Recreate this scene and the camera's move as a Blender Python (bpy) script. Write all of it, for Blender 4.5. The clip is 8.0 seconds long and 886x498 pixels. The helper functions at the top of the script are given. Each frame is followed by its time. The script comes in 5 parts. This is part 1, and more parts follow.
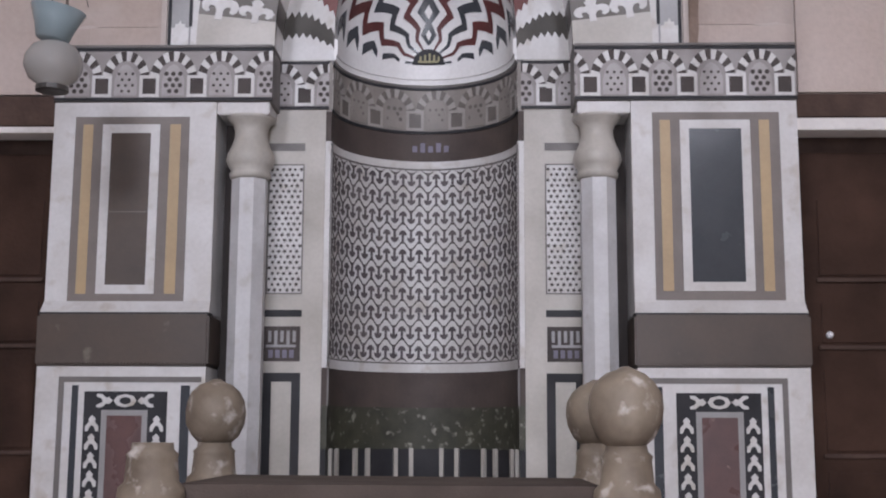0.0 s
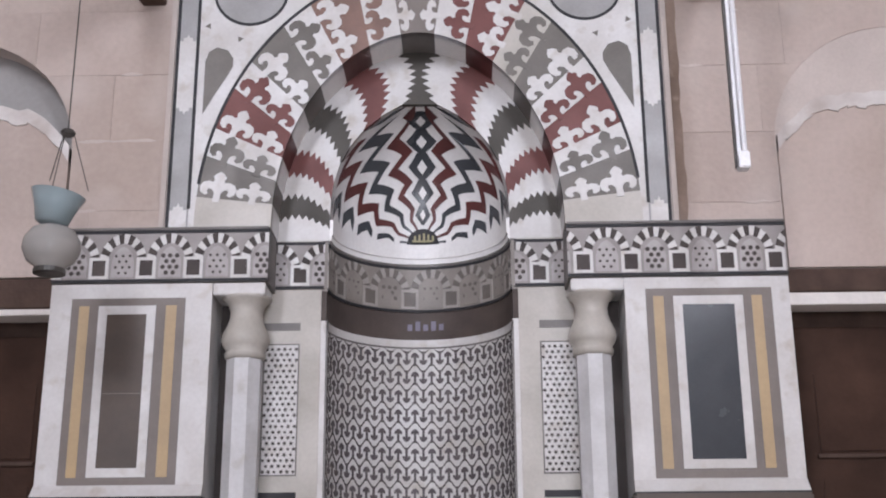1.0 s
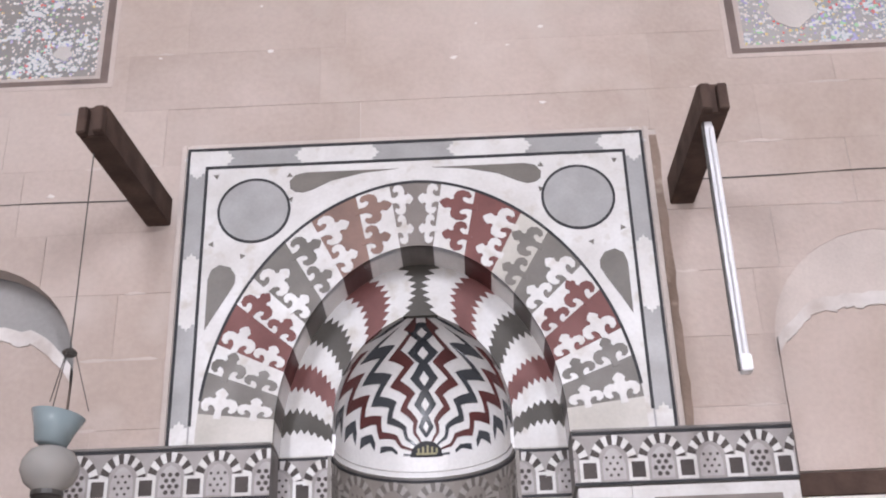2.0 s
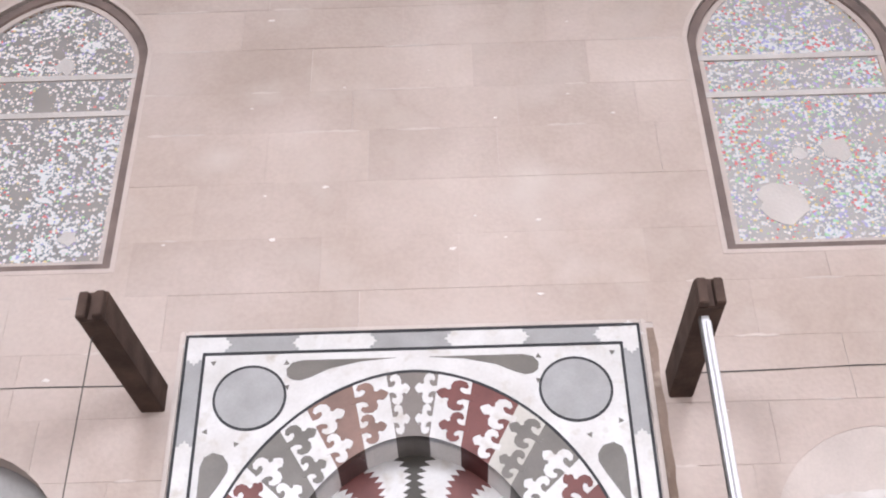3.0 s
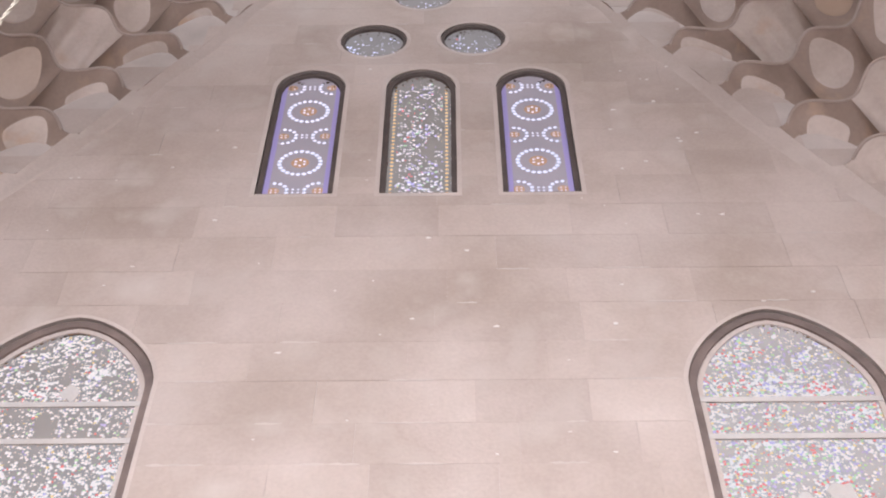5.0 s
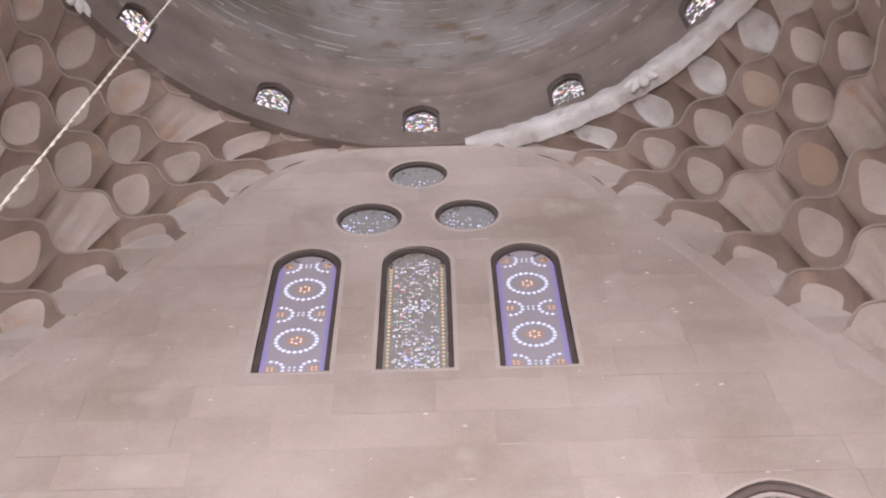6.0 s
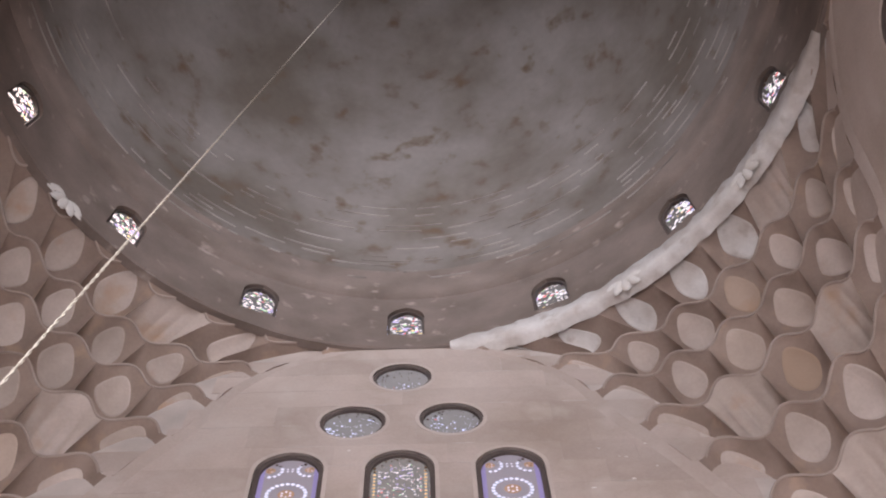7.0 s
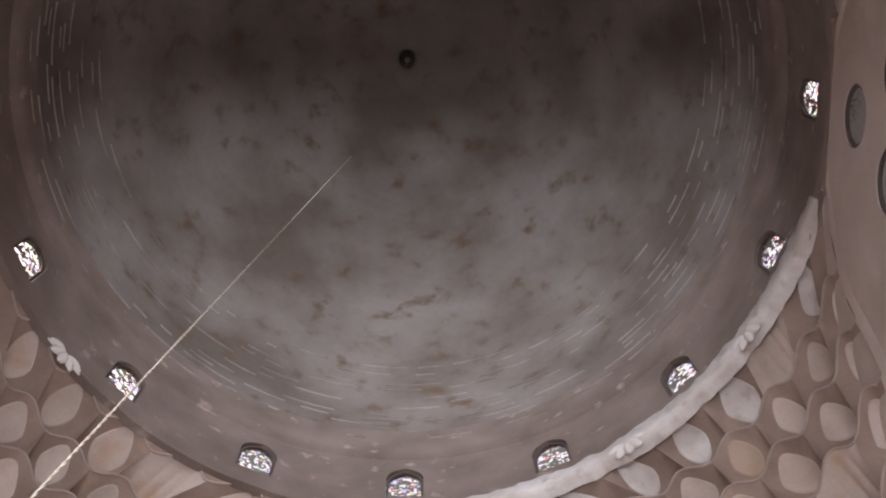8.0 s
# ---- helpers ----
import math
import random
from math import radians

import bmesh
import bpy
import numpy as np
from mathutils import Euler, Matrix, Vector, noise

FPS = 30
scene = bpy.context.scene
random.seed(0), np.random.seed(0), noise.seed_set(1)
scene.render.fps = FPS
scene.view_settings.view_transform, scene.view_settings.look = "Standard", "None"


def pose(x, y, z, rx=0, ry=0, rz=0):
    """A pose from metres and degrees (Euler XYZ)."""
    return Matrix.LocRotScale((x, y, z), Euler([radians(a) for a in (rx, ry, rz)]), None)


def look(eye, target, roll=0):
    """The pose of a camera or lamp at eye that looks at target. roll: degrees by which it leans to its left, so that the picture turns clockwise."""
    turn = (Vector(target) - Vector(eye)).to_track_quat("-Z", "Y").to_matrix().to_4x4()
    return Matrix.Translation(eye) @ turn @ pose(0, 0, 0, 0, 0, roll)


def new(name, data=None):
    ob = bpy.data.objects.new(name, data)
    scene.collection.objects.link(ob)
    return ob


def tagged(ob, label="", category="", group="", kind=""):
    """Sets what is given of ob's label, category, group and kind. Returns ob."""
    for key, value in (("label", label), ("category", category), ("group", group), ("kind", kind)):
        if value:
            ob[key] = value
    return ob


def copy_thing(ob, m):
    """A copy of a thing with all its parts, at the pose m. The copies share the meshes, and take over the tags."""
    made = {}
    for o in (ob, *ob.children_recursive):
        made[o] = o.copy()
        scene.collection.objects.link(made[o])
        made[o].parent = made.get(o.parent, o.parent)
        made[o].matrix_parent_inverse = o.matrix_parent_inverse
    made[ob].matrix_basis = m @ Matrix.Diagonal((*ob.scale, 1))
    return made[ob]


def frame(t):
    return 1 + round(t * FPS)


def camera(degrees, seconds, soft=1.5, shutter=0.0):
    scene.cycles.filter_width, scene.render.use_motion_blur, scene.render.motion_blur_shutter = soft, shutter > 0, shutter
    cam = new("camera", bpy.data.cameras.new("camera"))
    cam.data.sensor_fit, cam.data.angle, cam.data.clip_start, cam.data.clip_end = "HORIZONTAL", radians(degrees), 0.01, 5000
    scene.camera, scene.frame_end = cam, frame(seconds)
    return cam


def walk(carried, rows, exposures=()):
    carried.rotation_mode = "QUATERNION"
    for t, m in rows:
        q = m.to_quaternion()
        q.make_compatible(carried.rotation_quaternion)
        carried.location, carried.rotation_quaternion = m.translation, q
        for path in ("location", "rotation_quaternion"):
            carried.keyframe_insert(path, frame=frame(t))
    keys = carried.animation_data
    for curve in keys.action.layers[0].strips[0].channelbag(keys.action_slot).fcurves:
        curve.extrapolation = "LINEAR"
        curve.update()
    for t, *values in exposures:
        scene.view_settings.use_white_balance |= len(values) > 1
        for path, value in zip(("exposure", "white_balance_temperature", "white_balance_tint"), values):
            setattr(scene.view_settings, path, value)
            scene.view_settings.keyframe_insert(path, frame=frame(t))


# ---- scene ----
cam = camera(40.35, 8.0, soft=2.0)
EYE = (0.27, -6.6, 1.6)
# seconds, heading, tilt above level, lean: a camera that stands and looks up
TURNS = [
    (0.0, 1.50, 8.84, 0.23),
    (0.5, 1.26, 12.98, -0.45),
    (1.0, 1.25, 17.29, -0.41),
    (1.5, 1.42, 22.07, -0.75),
    (2.0, 1.11, 27.27, -1.91),
    (2.2, 0.96, 29.39, -1.30),
    (3.3, 0.56, 38.36, -1.20),
    (3.5, 0.60, 39.83, -0.40),
    (4.0, 0.76, 45.30, 0.51),
    (4.5, 0.80, 49.19, 0.41),
    (5.8, 0.21, 58.19, -1.19),
    (6.0, 0.12, 60.38, -1.50),
    (6.5, -0.45, 65.40, -1.98),
    (7.0, -2.66, 69.95, -3.79),
    (7.5, -3.77, 73.60, -4.67),
    (8.0, -4.46, 77.49, -4.82),
]
walk(cam, [(t, pose(*EYE, 90 + tilt, 0, heading) @ pose(0, 0, 0, 0, 0, lean)) for t, heading, tilt, lean in TURNS],
     [(0, -1.01, 6100, 13), (1, -0.74, 6200, 12), (1.5, -0.61, 6300, 12), (2, -0.43, 6300, 12), (3.5, -0.06, 6300, 10), (4.5, 0.02, 6400, 11), (6.5, -0.03, 6500, 14), (8, -0.03, 6500, 13)])


# ---------------------------------------------------------------- light
world = bpy.data.worlds.new("world")
scene.world = world
world.use_nodes = True
wn = world.node_tree
sky = wn.nodes.new("ShaderNodeTexSky")
sky.sky_type, sky.sun_disc = "NISHITA", False
sky.sun_elevation, sky.sun_rotation = radians(50), radians(200)
sky.dust_density, sky.air_density = 6.0, 0.6
wn.links.new(sky.outputs[0], wn.nodes["Background"].inputs[0])
wn.nodes["Background"].inputs[1].default_value = 1.1


def daylight(name, eye, target, sx, sy, watts, colour=(0.93, 0.93, 1.0), spread=180):
    """Daylight that comes in through an opening of the room."""
    lamp = bpy.data.lights.new(name, "AREA")
    lamp.shape, lamp.size, lamp.size_y, lamp.energy, lamp.color = "RECTANGLE", sx, sy, watts, colour
    lamp.spread = radians(spread)
    ob = new(name, lamp)
    ob.matrix_world = look(eye, target)
    return ob


daylight("daylight_south_door", (0, -10.35, 2.3), (0, 0, 2.2), 2.4, 4.2, 470)
# Two unseen south windows, added to bring more light up the north side
for x in (-2.87, 2.87):
    daylight("daylight_added_south_window", (x, -10.35, 7.9), (x * 0.3, 0, 5.4), 1.4, 2.7, 400, spread=145)
daylight("daylight_drum_window", (0, -10.23, 17.0), (0.2, -0.5, 19.9), 0.5, 0.7, 235, spread=84)

# ---------------------------------------------------------------- materials
MATS = {}


def stone(name, colour, other=None, rough=0.6, scale=3.0, grain=60.0, bump=0.15, spread=0.5, spots=None, spot_at=0.62, piece=0.0, spot_soft=0.08, spot_scale=2.3, odd=None):
    """Colour that wanders to another at a large and a small scale, with fine relief; spots: a third colour in patches; piece: change from piece to piece."""
    if name in MATS:
        return MATS[name]
    m = MATS[name] = bpy.data.materials.new(name)
    m.use_nodes = True
    t = m.node_tree
    b = t.nodes["Principled BSDF"]
    other = other or tuple(c * 0.72 for c in colour)
    tc = t.nodes.new("ShaderNodeNewGeometry")

    def noise_node(sc, detail=6.0):
        n = t.nodes.new("ShaderNodeTexNoise")
        n.inputs["Scale"].default_value, n.inputs["Detail"].default_value = sc, detail
        t.links.new(tc.outputs["Position"], n.inputs["Vector"])
        return n

    def mix(fac, a, c, blend="MIX"):
        x = t.nodes.new("ShaderNodeMix")
        x.data_type, x.blend_type = "RGBA", blend
        for sock, val in ((x.inputs[0], fac), (x.inputs[6], a), (x.inputs[7], c)):
            if hasattr(val, "is_linked"):
                t.links.new(val, sock)
            else:
                sock.default_value = val
        return x.outputs[2]

    def ramp(sock, lo, hi):
        r = t.nodes.new("ShaderNodeMapRange")
        r.inputs[1].default_value, r.inputs[2].default_value = lo, hi
        t.links.new(sock, r.inputs[0])
        return r.outputs[0]

    big, small = noise_node(scale), noise_node(grain, 3.0)
    col = mix(ramp(big.outputs[0], 0.5 - spread / 2, 0.5 + spread / 2), (*colour, 1), (*other, 1))
    col = mix(0.10, col, mix(ramp(small.outputs[0], 0.3, 0.7), (0.25, 0.25, 0.25, 1), (1, 1, 1, 1)), "MULTIPLY")
    if spots:
        col = mix(ramp(noise_node(scale * spot_scale).outputs[0], spot_at, spot_at + spot_soft), col, (*spots, 1))
    if piece:
        info = t.nodes.new("ShaderNodeObjectInfo")
        col = mix(piece, col, mix(info.outputs["Random"], (0.55, 0.5, 0.47, 1), (1.25, 1.25, 1.25, 1)), "MULTIPLY")
    if odd:
        info = t.nodes.new("ShaderNodeObjectInfo")
        col = mix(ramp(info.outputs["Random"], 0.72, 1.0), col, (*odd, 1))
    t.links.new(col, b.inputs["Base Color"])
    r = ramp(big.outputs[0], 0.2, 0.8)
    rr = t.nodes.new("ShaderNodeMapRange")
    rr.inputs[3].default_value, rr.inputs[4].default_value = max(rough - 0.12, 0.05), min(rough + 0.12, 1)
    t.links.new(r, rr.inputs[0])
    t.links.new(rr.outputs[0], b.inputs["Roughness"])
    bp = t.nodes.new("ShaderNodeBump")
    bp.inputs["Strength"].default_value, bp.inputs["Distance"].default_value = bump, 0.01
    t.links.new(small.outputs[0], bp.inputs["Height"])
    t.links.new(bp.outputs[0], b.inputs["Normal"])
    return m


ASHLAR = stone("ashlar", (0.550, 0.472, 0.428), (0.405, 0.330, 0.282), 0.85, 0.9, 30, 0.3, 0.36, (0.56, 0.50, 0.46), 0.52, piece=0.16, spot_soft=0.3, spot_scale=2.0)
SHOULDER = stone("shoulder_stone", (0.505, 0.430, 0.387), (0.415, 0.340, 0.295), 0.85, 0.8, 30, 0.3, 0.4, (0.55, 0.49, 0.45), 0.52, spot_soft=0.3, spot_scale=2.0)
MORTAR = stone("mortar", (0.60, 0.53, 0.485), None, 0.9, 2, 50, 0.3)
PLASTER = stone("plaster", (0.58, 0.50, 0.455), (0.47, 0.40, 0.36), 0.85, 2.0, 40, 0.3)
LIMEWASH = stone("limewash", (0.70, 0.675, 0.655), (0.49, 0.44, 0.405), 0.85, 2.5, 30, 0.3, 0.4, (0.38, 0.315, 0.275), 0.55, spot_soft=0.2, spot_scale=1.4)
BAR = stone("window_bar_plaster", (0.60, 0.56, 0.53), (0.50, 0.46, 0.43), 0.85, 3, 40, 0.3)
WHITEWASH = stone("whitewash", (0.78, 0.76, 0.74), (0.62, 0.58, 0.54), 0.8, 1.5, 30, 0.3)
# Hollows (MUQ) darkened for shade, ribs and hoods (HOOD) lightened for light from below
RIB = stone("rib_stone", (0.43, 0.355, 0.31), (0.33, 0.262, 0.225), 0.88, 1.6, 22, 0.4, 0.4)
MUQ = stone("muqarnas_shaded_stone", (0.355, 0.272, 0.228), (0.240, 0.178, 0.145), 0.88, 1.6, 22, 0.4, 0.4, (0.43, 0.30, 0.21), 0.58, piece=0.25, spot_soft=0.25, spot_scale=1.6)
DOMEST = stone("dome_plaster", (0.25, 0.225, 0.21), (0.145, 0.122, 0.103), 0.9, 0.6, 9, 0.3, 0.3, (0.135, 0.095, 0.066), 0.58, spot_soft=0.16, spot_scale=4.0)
HOOD = stone("hood_lit_stone", (0.57, 0.487, 0.437), (0.43, 0.358, 0.312), 0.88, 1.4, 25, 0.35, 0.34, (0.44, 0.29, 0.19), 0.58, piece=0.30, spot_soft=0.2, spot_scale=1.3, odd=(0.36, 0.25, 0.175))
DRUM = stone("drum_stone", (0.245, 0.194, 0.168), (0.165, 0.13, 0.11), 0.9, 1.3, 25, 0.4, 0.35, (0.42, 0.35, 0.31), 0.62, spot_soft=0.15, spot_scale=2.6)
COURSE = stone("string_course", (0.35, 0.315, 0.29), (0.21, 0.18, 0.16), 0.9, 1.2, 20, 0.3, 0.16)
MARBLE = stone("white_marble", (0.66, 0.655, 0.65), (0.50, 0.48, 0.455), 0.42, 3.5, 45, 0.06, 0.5, (0.40, 0.355, 0.30), 0.57, spot_soft=0.22)
# White marble brightened for light thrown up into conch, soffit and cornice
LIT_MARBLE = stone("lit_white_marble", (0.83, 0.825, 0.82), (0.70, 0.69, 0.675), 0.38, 3.5, 45, 0.05, 0.5)
OLIVE_DARK = stone("dark_olive_marble", (0.088, 0.080, 0.068), (0.058, 0.053, 0.046), 0.45, 5, 60, 0.08)
RED_DARK = stone("deep_red_marble", (0.120, 0.030, 0.028), (0.072, 0.020, 0.019), 0.5, 5, 60, 0.08)
COLUMN = stone("column_marble", (0.60, 0.60, 0.605), (0.45, 0.445, 0.44), 0.4, 5.0, 45, 0.06, 0.5, (0.40, 0.38, 0.35), 0.6, spot_soft=0.2)
MARBLE_WARM = stone("warm_marble", (0.53, 0.505, 0.46), (0.37, 0.345, 0.30), 0.45, 3.0, 45, 0.08, 0.5)
GREY = stone("grey_marble", (0.18, 0.165, 0.155), (0.125, 0.115, 0.108), 0.45, 4, 60, 0.08)
GREY_LIGHT = stone("pale_grey_marble", (0.34, 0.335, 0.335), (0.25, 0.245, 0.24), 0.4, 5, 60, 0.06)
OLIVE = stone("olive_marble", (0.15, 0.133, 0.115), (0.10, 0.09, 0.078), 0.45, 5, 60, 0.08)
RED = stone("red_marble", (0.17, 0.046, 0.038), (0.105, 0.03, 0.026), 0.55, 5, 60, 0.08)
RUST = stone("rust_marble", (0.24, 0.135, 0.105), (0.16, 0.10, 0.08), 0.55, 5, 60, 0.08)
BLACK = stone("black_marble", (0.04, 0.04, 0.044), (0.025, 0.025, 0.028), 0.55, 5, 60, 0.05)
SLATE = stone("slate_marble", (0.062, 0.068, 0.076), (0.04, 0.045, 0.052), 0.22, 4, 60, 0.05)
BROWN = stone("brown_panel", (0.092, 0.069, 0.054), (0.060, 0.046, 0.038), 0.42, 3, 50, 0.06, spots=(0.15, 0.13, 0.10), spot_at=0.68)
TAUPE = stone("taupe_marble", (0.20, 0.172, 0.152), (0.14, 0.12, 0.108), 0.5, 4, 60, 0.1)
YELLOW = stone("yellow_marble", (0.46, 0.335, 0.18), (0.36, 0.265, 0.155), 0.45, 4, 60, 0.06)
BURGUNDY = stone("burgundy_marble", (0.145, 0.085, 0.08), (0.095, 0.06, 0.06), 0.3, 6, 60, 0.05, spots=(0.28, 0.2, 0.18), spot_at=0.66)
# Base colours of MOSS and DIM darkened for shade low in the niche
MOSS = stone("mossy_shaded_marble", (0.065, 0.065, 0.042), (0.035, 0.035, 0.025), 0.6, 9, 60, 0.15, spots=(0.28, 0.28, 0.23), spot_at=0.60, spot_soft=0.12)
DIM = stone("dim_marble", (0.09, 0.076, 0.07), (0.055, 0.047, 0.045), 0.6, 4, 60, 0.06)
ARROW = stone("arrow_inlay", (0.125, 0.107, 0.105), (0.075, 0.066, 0.075), 0.6, 4, 60, 0.06, piece=0.5)
FIELD = stone("frieze_field", (0.43, 0.405, 0.40), (0.31, 0.285, 0.275), 0.5, 8, 120, 0.1)
LATTICE = stone("lattice_inlay", (0.33, 0.305, 0.295), (0.24, 0.22, 0.21), 0.5, 8, 120, 0.1)
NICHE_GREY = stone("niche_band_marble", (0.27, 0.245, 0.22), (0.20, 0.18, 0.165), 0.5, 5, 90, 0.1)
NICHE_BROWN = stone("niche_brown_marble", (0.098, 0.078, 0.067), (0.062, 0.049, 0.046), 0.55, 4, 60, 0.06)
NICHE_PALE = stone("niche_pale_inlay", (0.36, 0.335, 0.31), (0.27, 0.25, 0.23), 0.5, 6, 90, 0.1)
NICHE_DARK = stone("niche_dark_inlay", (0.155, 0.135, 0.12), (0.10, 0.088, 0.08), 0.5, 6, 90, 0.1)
WOOD = stone("dark_wood", (0.060, 0.029, 0.018), (0.019, 0.010, 0.007), 0.75, 3, 40, 0.25)
BEAM = stone("beam_wood", (0.095, 0.06, 0.046), (0.05, 0.032, 0.026), 0.75, 6, 40, 0.3)
LEAD = stone("window_frame_paint", (0.115, 0.088, 0.078), (0.075, 0.058, 0.052), 0.7, 4, 40, 0.2)
REVEAL = stone("window_reveal_paint", (0.22, 0.165, 0.145), (0.13, 0.10, 0.09), 0.8, 4, 40, 0.2)
FLOOR = stone("floor_stone", (0.42, 0.385, 0.36), (0.32, 0.285, 0.26), 0.6, 1.2, 30, 0.2)
CLOTH = stone("cover_cloth", (0.105, 0.083, 0.07), (0.07, 0.055, 0.047), 0.9, 4, 120, 0.3)
ALABASTER = stone("alabaster", (0.29, 0.24, 0.18), (0.12, 0.092, 0.066), 0.6, 6, 40, 0.25, spots=(0.50, 0.46, 0.42), spot_at=0.57, spot_soft=0.18)
METAL = stone("dark_metal", (0.06, 0.055, 0.05), None, 0.45, 10, 90, 0.1)
STEEL = stone("white_enamel", (0.75, 0.75, 0.77), (0.66, 0.66, 0.68), 0.3, 6, 60, 0.03)
ROPE = stone("rope_fibre", (0.42, 0.38, 0.31), (0.27, 0.235, 0.19), 0.9, 20, 150, 0.4)
GREYWALL = stone("grey_plaster", (0.36, 0.35, 0.34), (0.28, 0.27, 0.26), 0.9, 2, 30, 0.3)
GOLD = stone("gold_leaf", (0.36, 0.32, 0.16), (0.26, 0.24, 0.13), 0.45, 9, 60, 0.1)
VIOLET = stone("faded_script", (0.19, 0.17, 0.235), (0.15, 0.14, 0.18), 0.5, 9, 60, 0.1)


for dull in (WOOD, BEAM, CLOTH, DIM, NICHE_BROWN, BLACK, OLIVE_DARK, MUQ, HOOD, ASHLAR, DOMEST):
    dull.node_tree.nodes["Principled BSDF"].inputs["Specular IOR Level"].default_value = 0.22


def thin_glass(name, colour, rough=0.15):
    m = MATS[name] = bpy.data.materials.new(name)
    m.use_nodes = True
    b = m.node_tree.nodes["Principled BSDF"]
    b.inputs["Base Color"].default_value = (*colour, 1)
    b.inputs["Roughness"].default_value = rough
    b.inputs["Transmission Weight"].default_value = 0.35
    b.inputs["IOR"].default_value = 1.3
    return m


BLUE_GLASS = thin_glass("blue_glass", (0.33, 0.40, 0.42), 0.06)
MILK_GLASS = thin_glass("milk_glass", (0.42, 0.405, 0.385), 0.08)


class Nodes:
    """Short hand for a node tree's arithmetic."""

    def __init__(self, tree):
        self.t = tree

    def put(self, sock, val):
        if hasattr(val, "is_linked"):
            self.t.links.new(val, sock)
        else:
            sock.default_value = val

    def op(self, kind, a, b=0.0, c=0.0):
        n = self.t.nodes.new("ShaderNodeMath")
        n.operation = kind
        for sock, val in zip(n.inputs, (a, b, c)):
            self.put(sock, val)
        return n.outputs[0]

    def mix(self, fac, a, b, blend="MIX"):
        n = self.t.nodes.new("ShaderNodeMix")
        n.data_type, n.blend_type = "RGBA", blend
        for sock, val in ((n.inputs[0], fac), (n.inputs[6], a), (n.inputs[7], b)):
            self.put(sock, val)
        return n.outputs[2]


def pierced(name, plaster, fine, open_at, tint, patch=0.62, colours=0.5, beads=False):
    """Stucco screen pierced by small holes that hold clear and coloured glass, through which the sky shows."""
    m = MATS[name] = bpy.data.materials.new(name)
    m.use_nodes = True
    t = m.node_tree
    k = Nodes(t)
    geo = t.nodes.new("ShaderNodeNewGeometry")
    vor = t.nodes.new("ShaderNodeTexVoronoi")
    vor.inputs["Scale"].default_value = fine
    t.links.new(geo.outputs["Position"], vor.inputs["Vector"])
    big = t.nodes.new("ShaderNodeTexNoise")
    big.inputs["Scale"].default_value = 1.6
    t.links.new(geo.outputs["Position"], big.inputs["Vector"])
    mid = t.nodes.new("ShaderNodeTexNoise")
    mid.inputs["Scale"].default_value = 4.5
    t.links.new(geo.outputs["Position"], mid.inputs["Vector"])
    sep = t.nodes.new("ShaderNodeSeparateColor")
    t.links.new(vor.outputs["Color"], sep.inputs[0])
    limit = k.op("MULTIPLY_ADD", sep.outputs[0], open_at, k.op("MULTIPLY_ADD", mid.outputs[0], open_at * 1.6, -open_at * 0.75))
    hole = k.op("LESS_THAN", vor.outputs["Distance"], limit)
    hole = k.op("MULTIPLY", hole, k.op("LESS_THAN", big.outputs[0], patch))
    b = t.nodes["Principled BSDF"]
    b.inputs["Roughness"].default_value = 0.8
    k.put(b.inputs["Base Color"], k.mix(mid.outputs[0], (*plaster, 1), (*[c * 0.7 for c in plaster], 1)))
    clear = t.nodes.new("ShaderNodeBsdfTransparent")
    region = t.nodes.new("ShaderNodeTexVoronoi")
    region.inputs["Scale"].default_value = 5.5
    t.links.new(geo.outputs["Position"], region.inputs["Vector"])
    pick = t.nodes.new("ShaderNodeSeparateColor")
    t.links.new(region.outputs["Color"], pick.inputs[0])
    shade = k.mix(k.op("GREATER_THAN", pick.outputs[0], 0.42), (1.0, 0.25, 0.22, 1), (0.66, 0.60, 1.0, 1))
    shade = k.mix(k.op("GREATER_THAN", sep.outputs[2], 0.62), shade, (0.62, 0.95, 0.60, 1))
    shade = k.mix(k.op("GREATER_THAN", sep.outputs[2], 0.86), shade, (1.0, 0.85, 0.40, 1))
    stain = k.op("MULTIPLY", k.op("GREATER_THAN", sep.outputs[1], 1.0 - colours), 0.75)
    glass = k.mix(stain, (1, 1, 1, 1), shade)
    if beads:
        tex = t.nodes.new("ShaderNodeTexCoord")
        xyz = t.nodes.new("ShaderNodeSeparateXYZ")
        t.links.new(tex.outputs["Object"], xyz.inputs[0])
        side = k.op("ABSOLUTE", k.op("SUBTRACT", k.op("ABSOLUTE", xyz.outputs[0]), 0.275))
        step = k.op("MULTIPLY", k.op("SUBTRACT", k.op("FRACT", k.op("MULTIPLY", xyz.outputs[2], 15.0)), 0.5), 1 / 15.0)
        near = k.op("LESS_THAN", k.op("SQRT", k.op("ADD", k.op("MULTIPLY", side, side), k.op("MULTIPLY", step, step))), 0.0175)
        strip = k.op("LESS_THAN", side, 0.04)
        hole = k.mix(strip, hole, near)
        glass = k.mix(strip, glass, (1.0, 0.76, 0.40, 1))
    k.put(clear.inputs[0], k.mix(1.0, glass, (*tint, 1), "MULTIPLY"))
    mx = t.nodes.new("ShaderNodeMixShader")
    k.put(mx.inputs[0], hole)
    t.links.new(b.outputs[0], mx.inputs[1])
    t.links.new(clear.outputs[0], mx.inputs[2])
    t.links.new(mx.outputs[0], t.nodes["Material Output"].inputs[0])
    return m


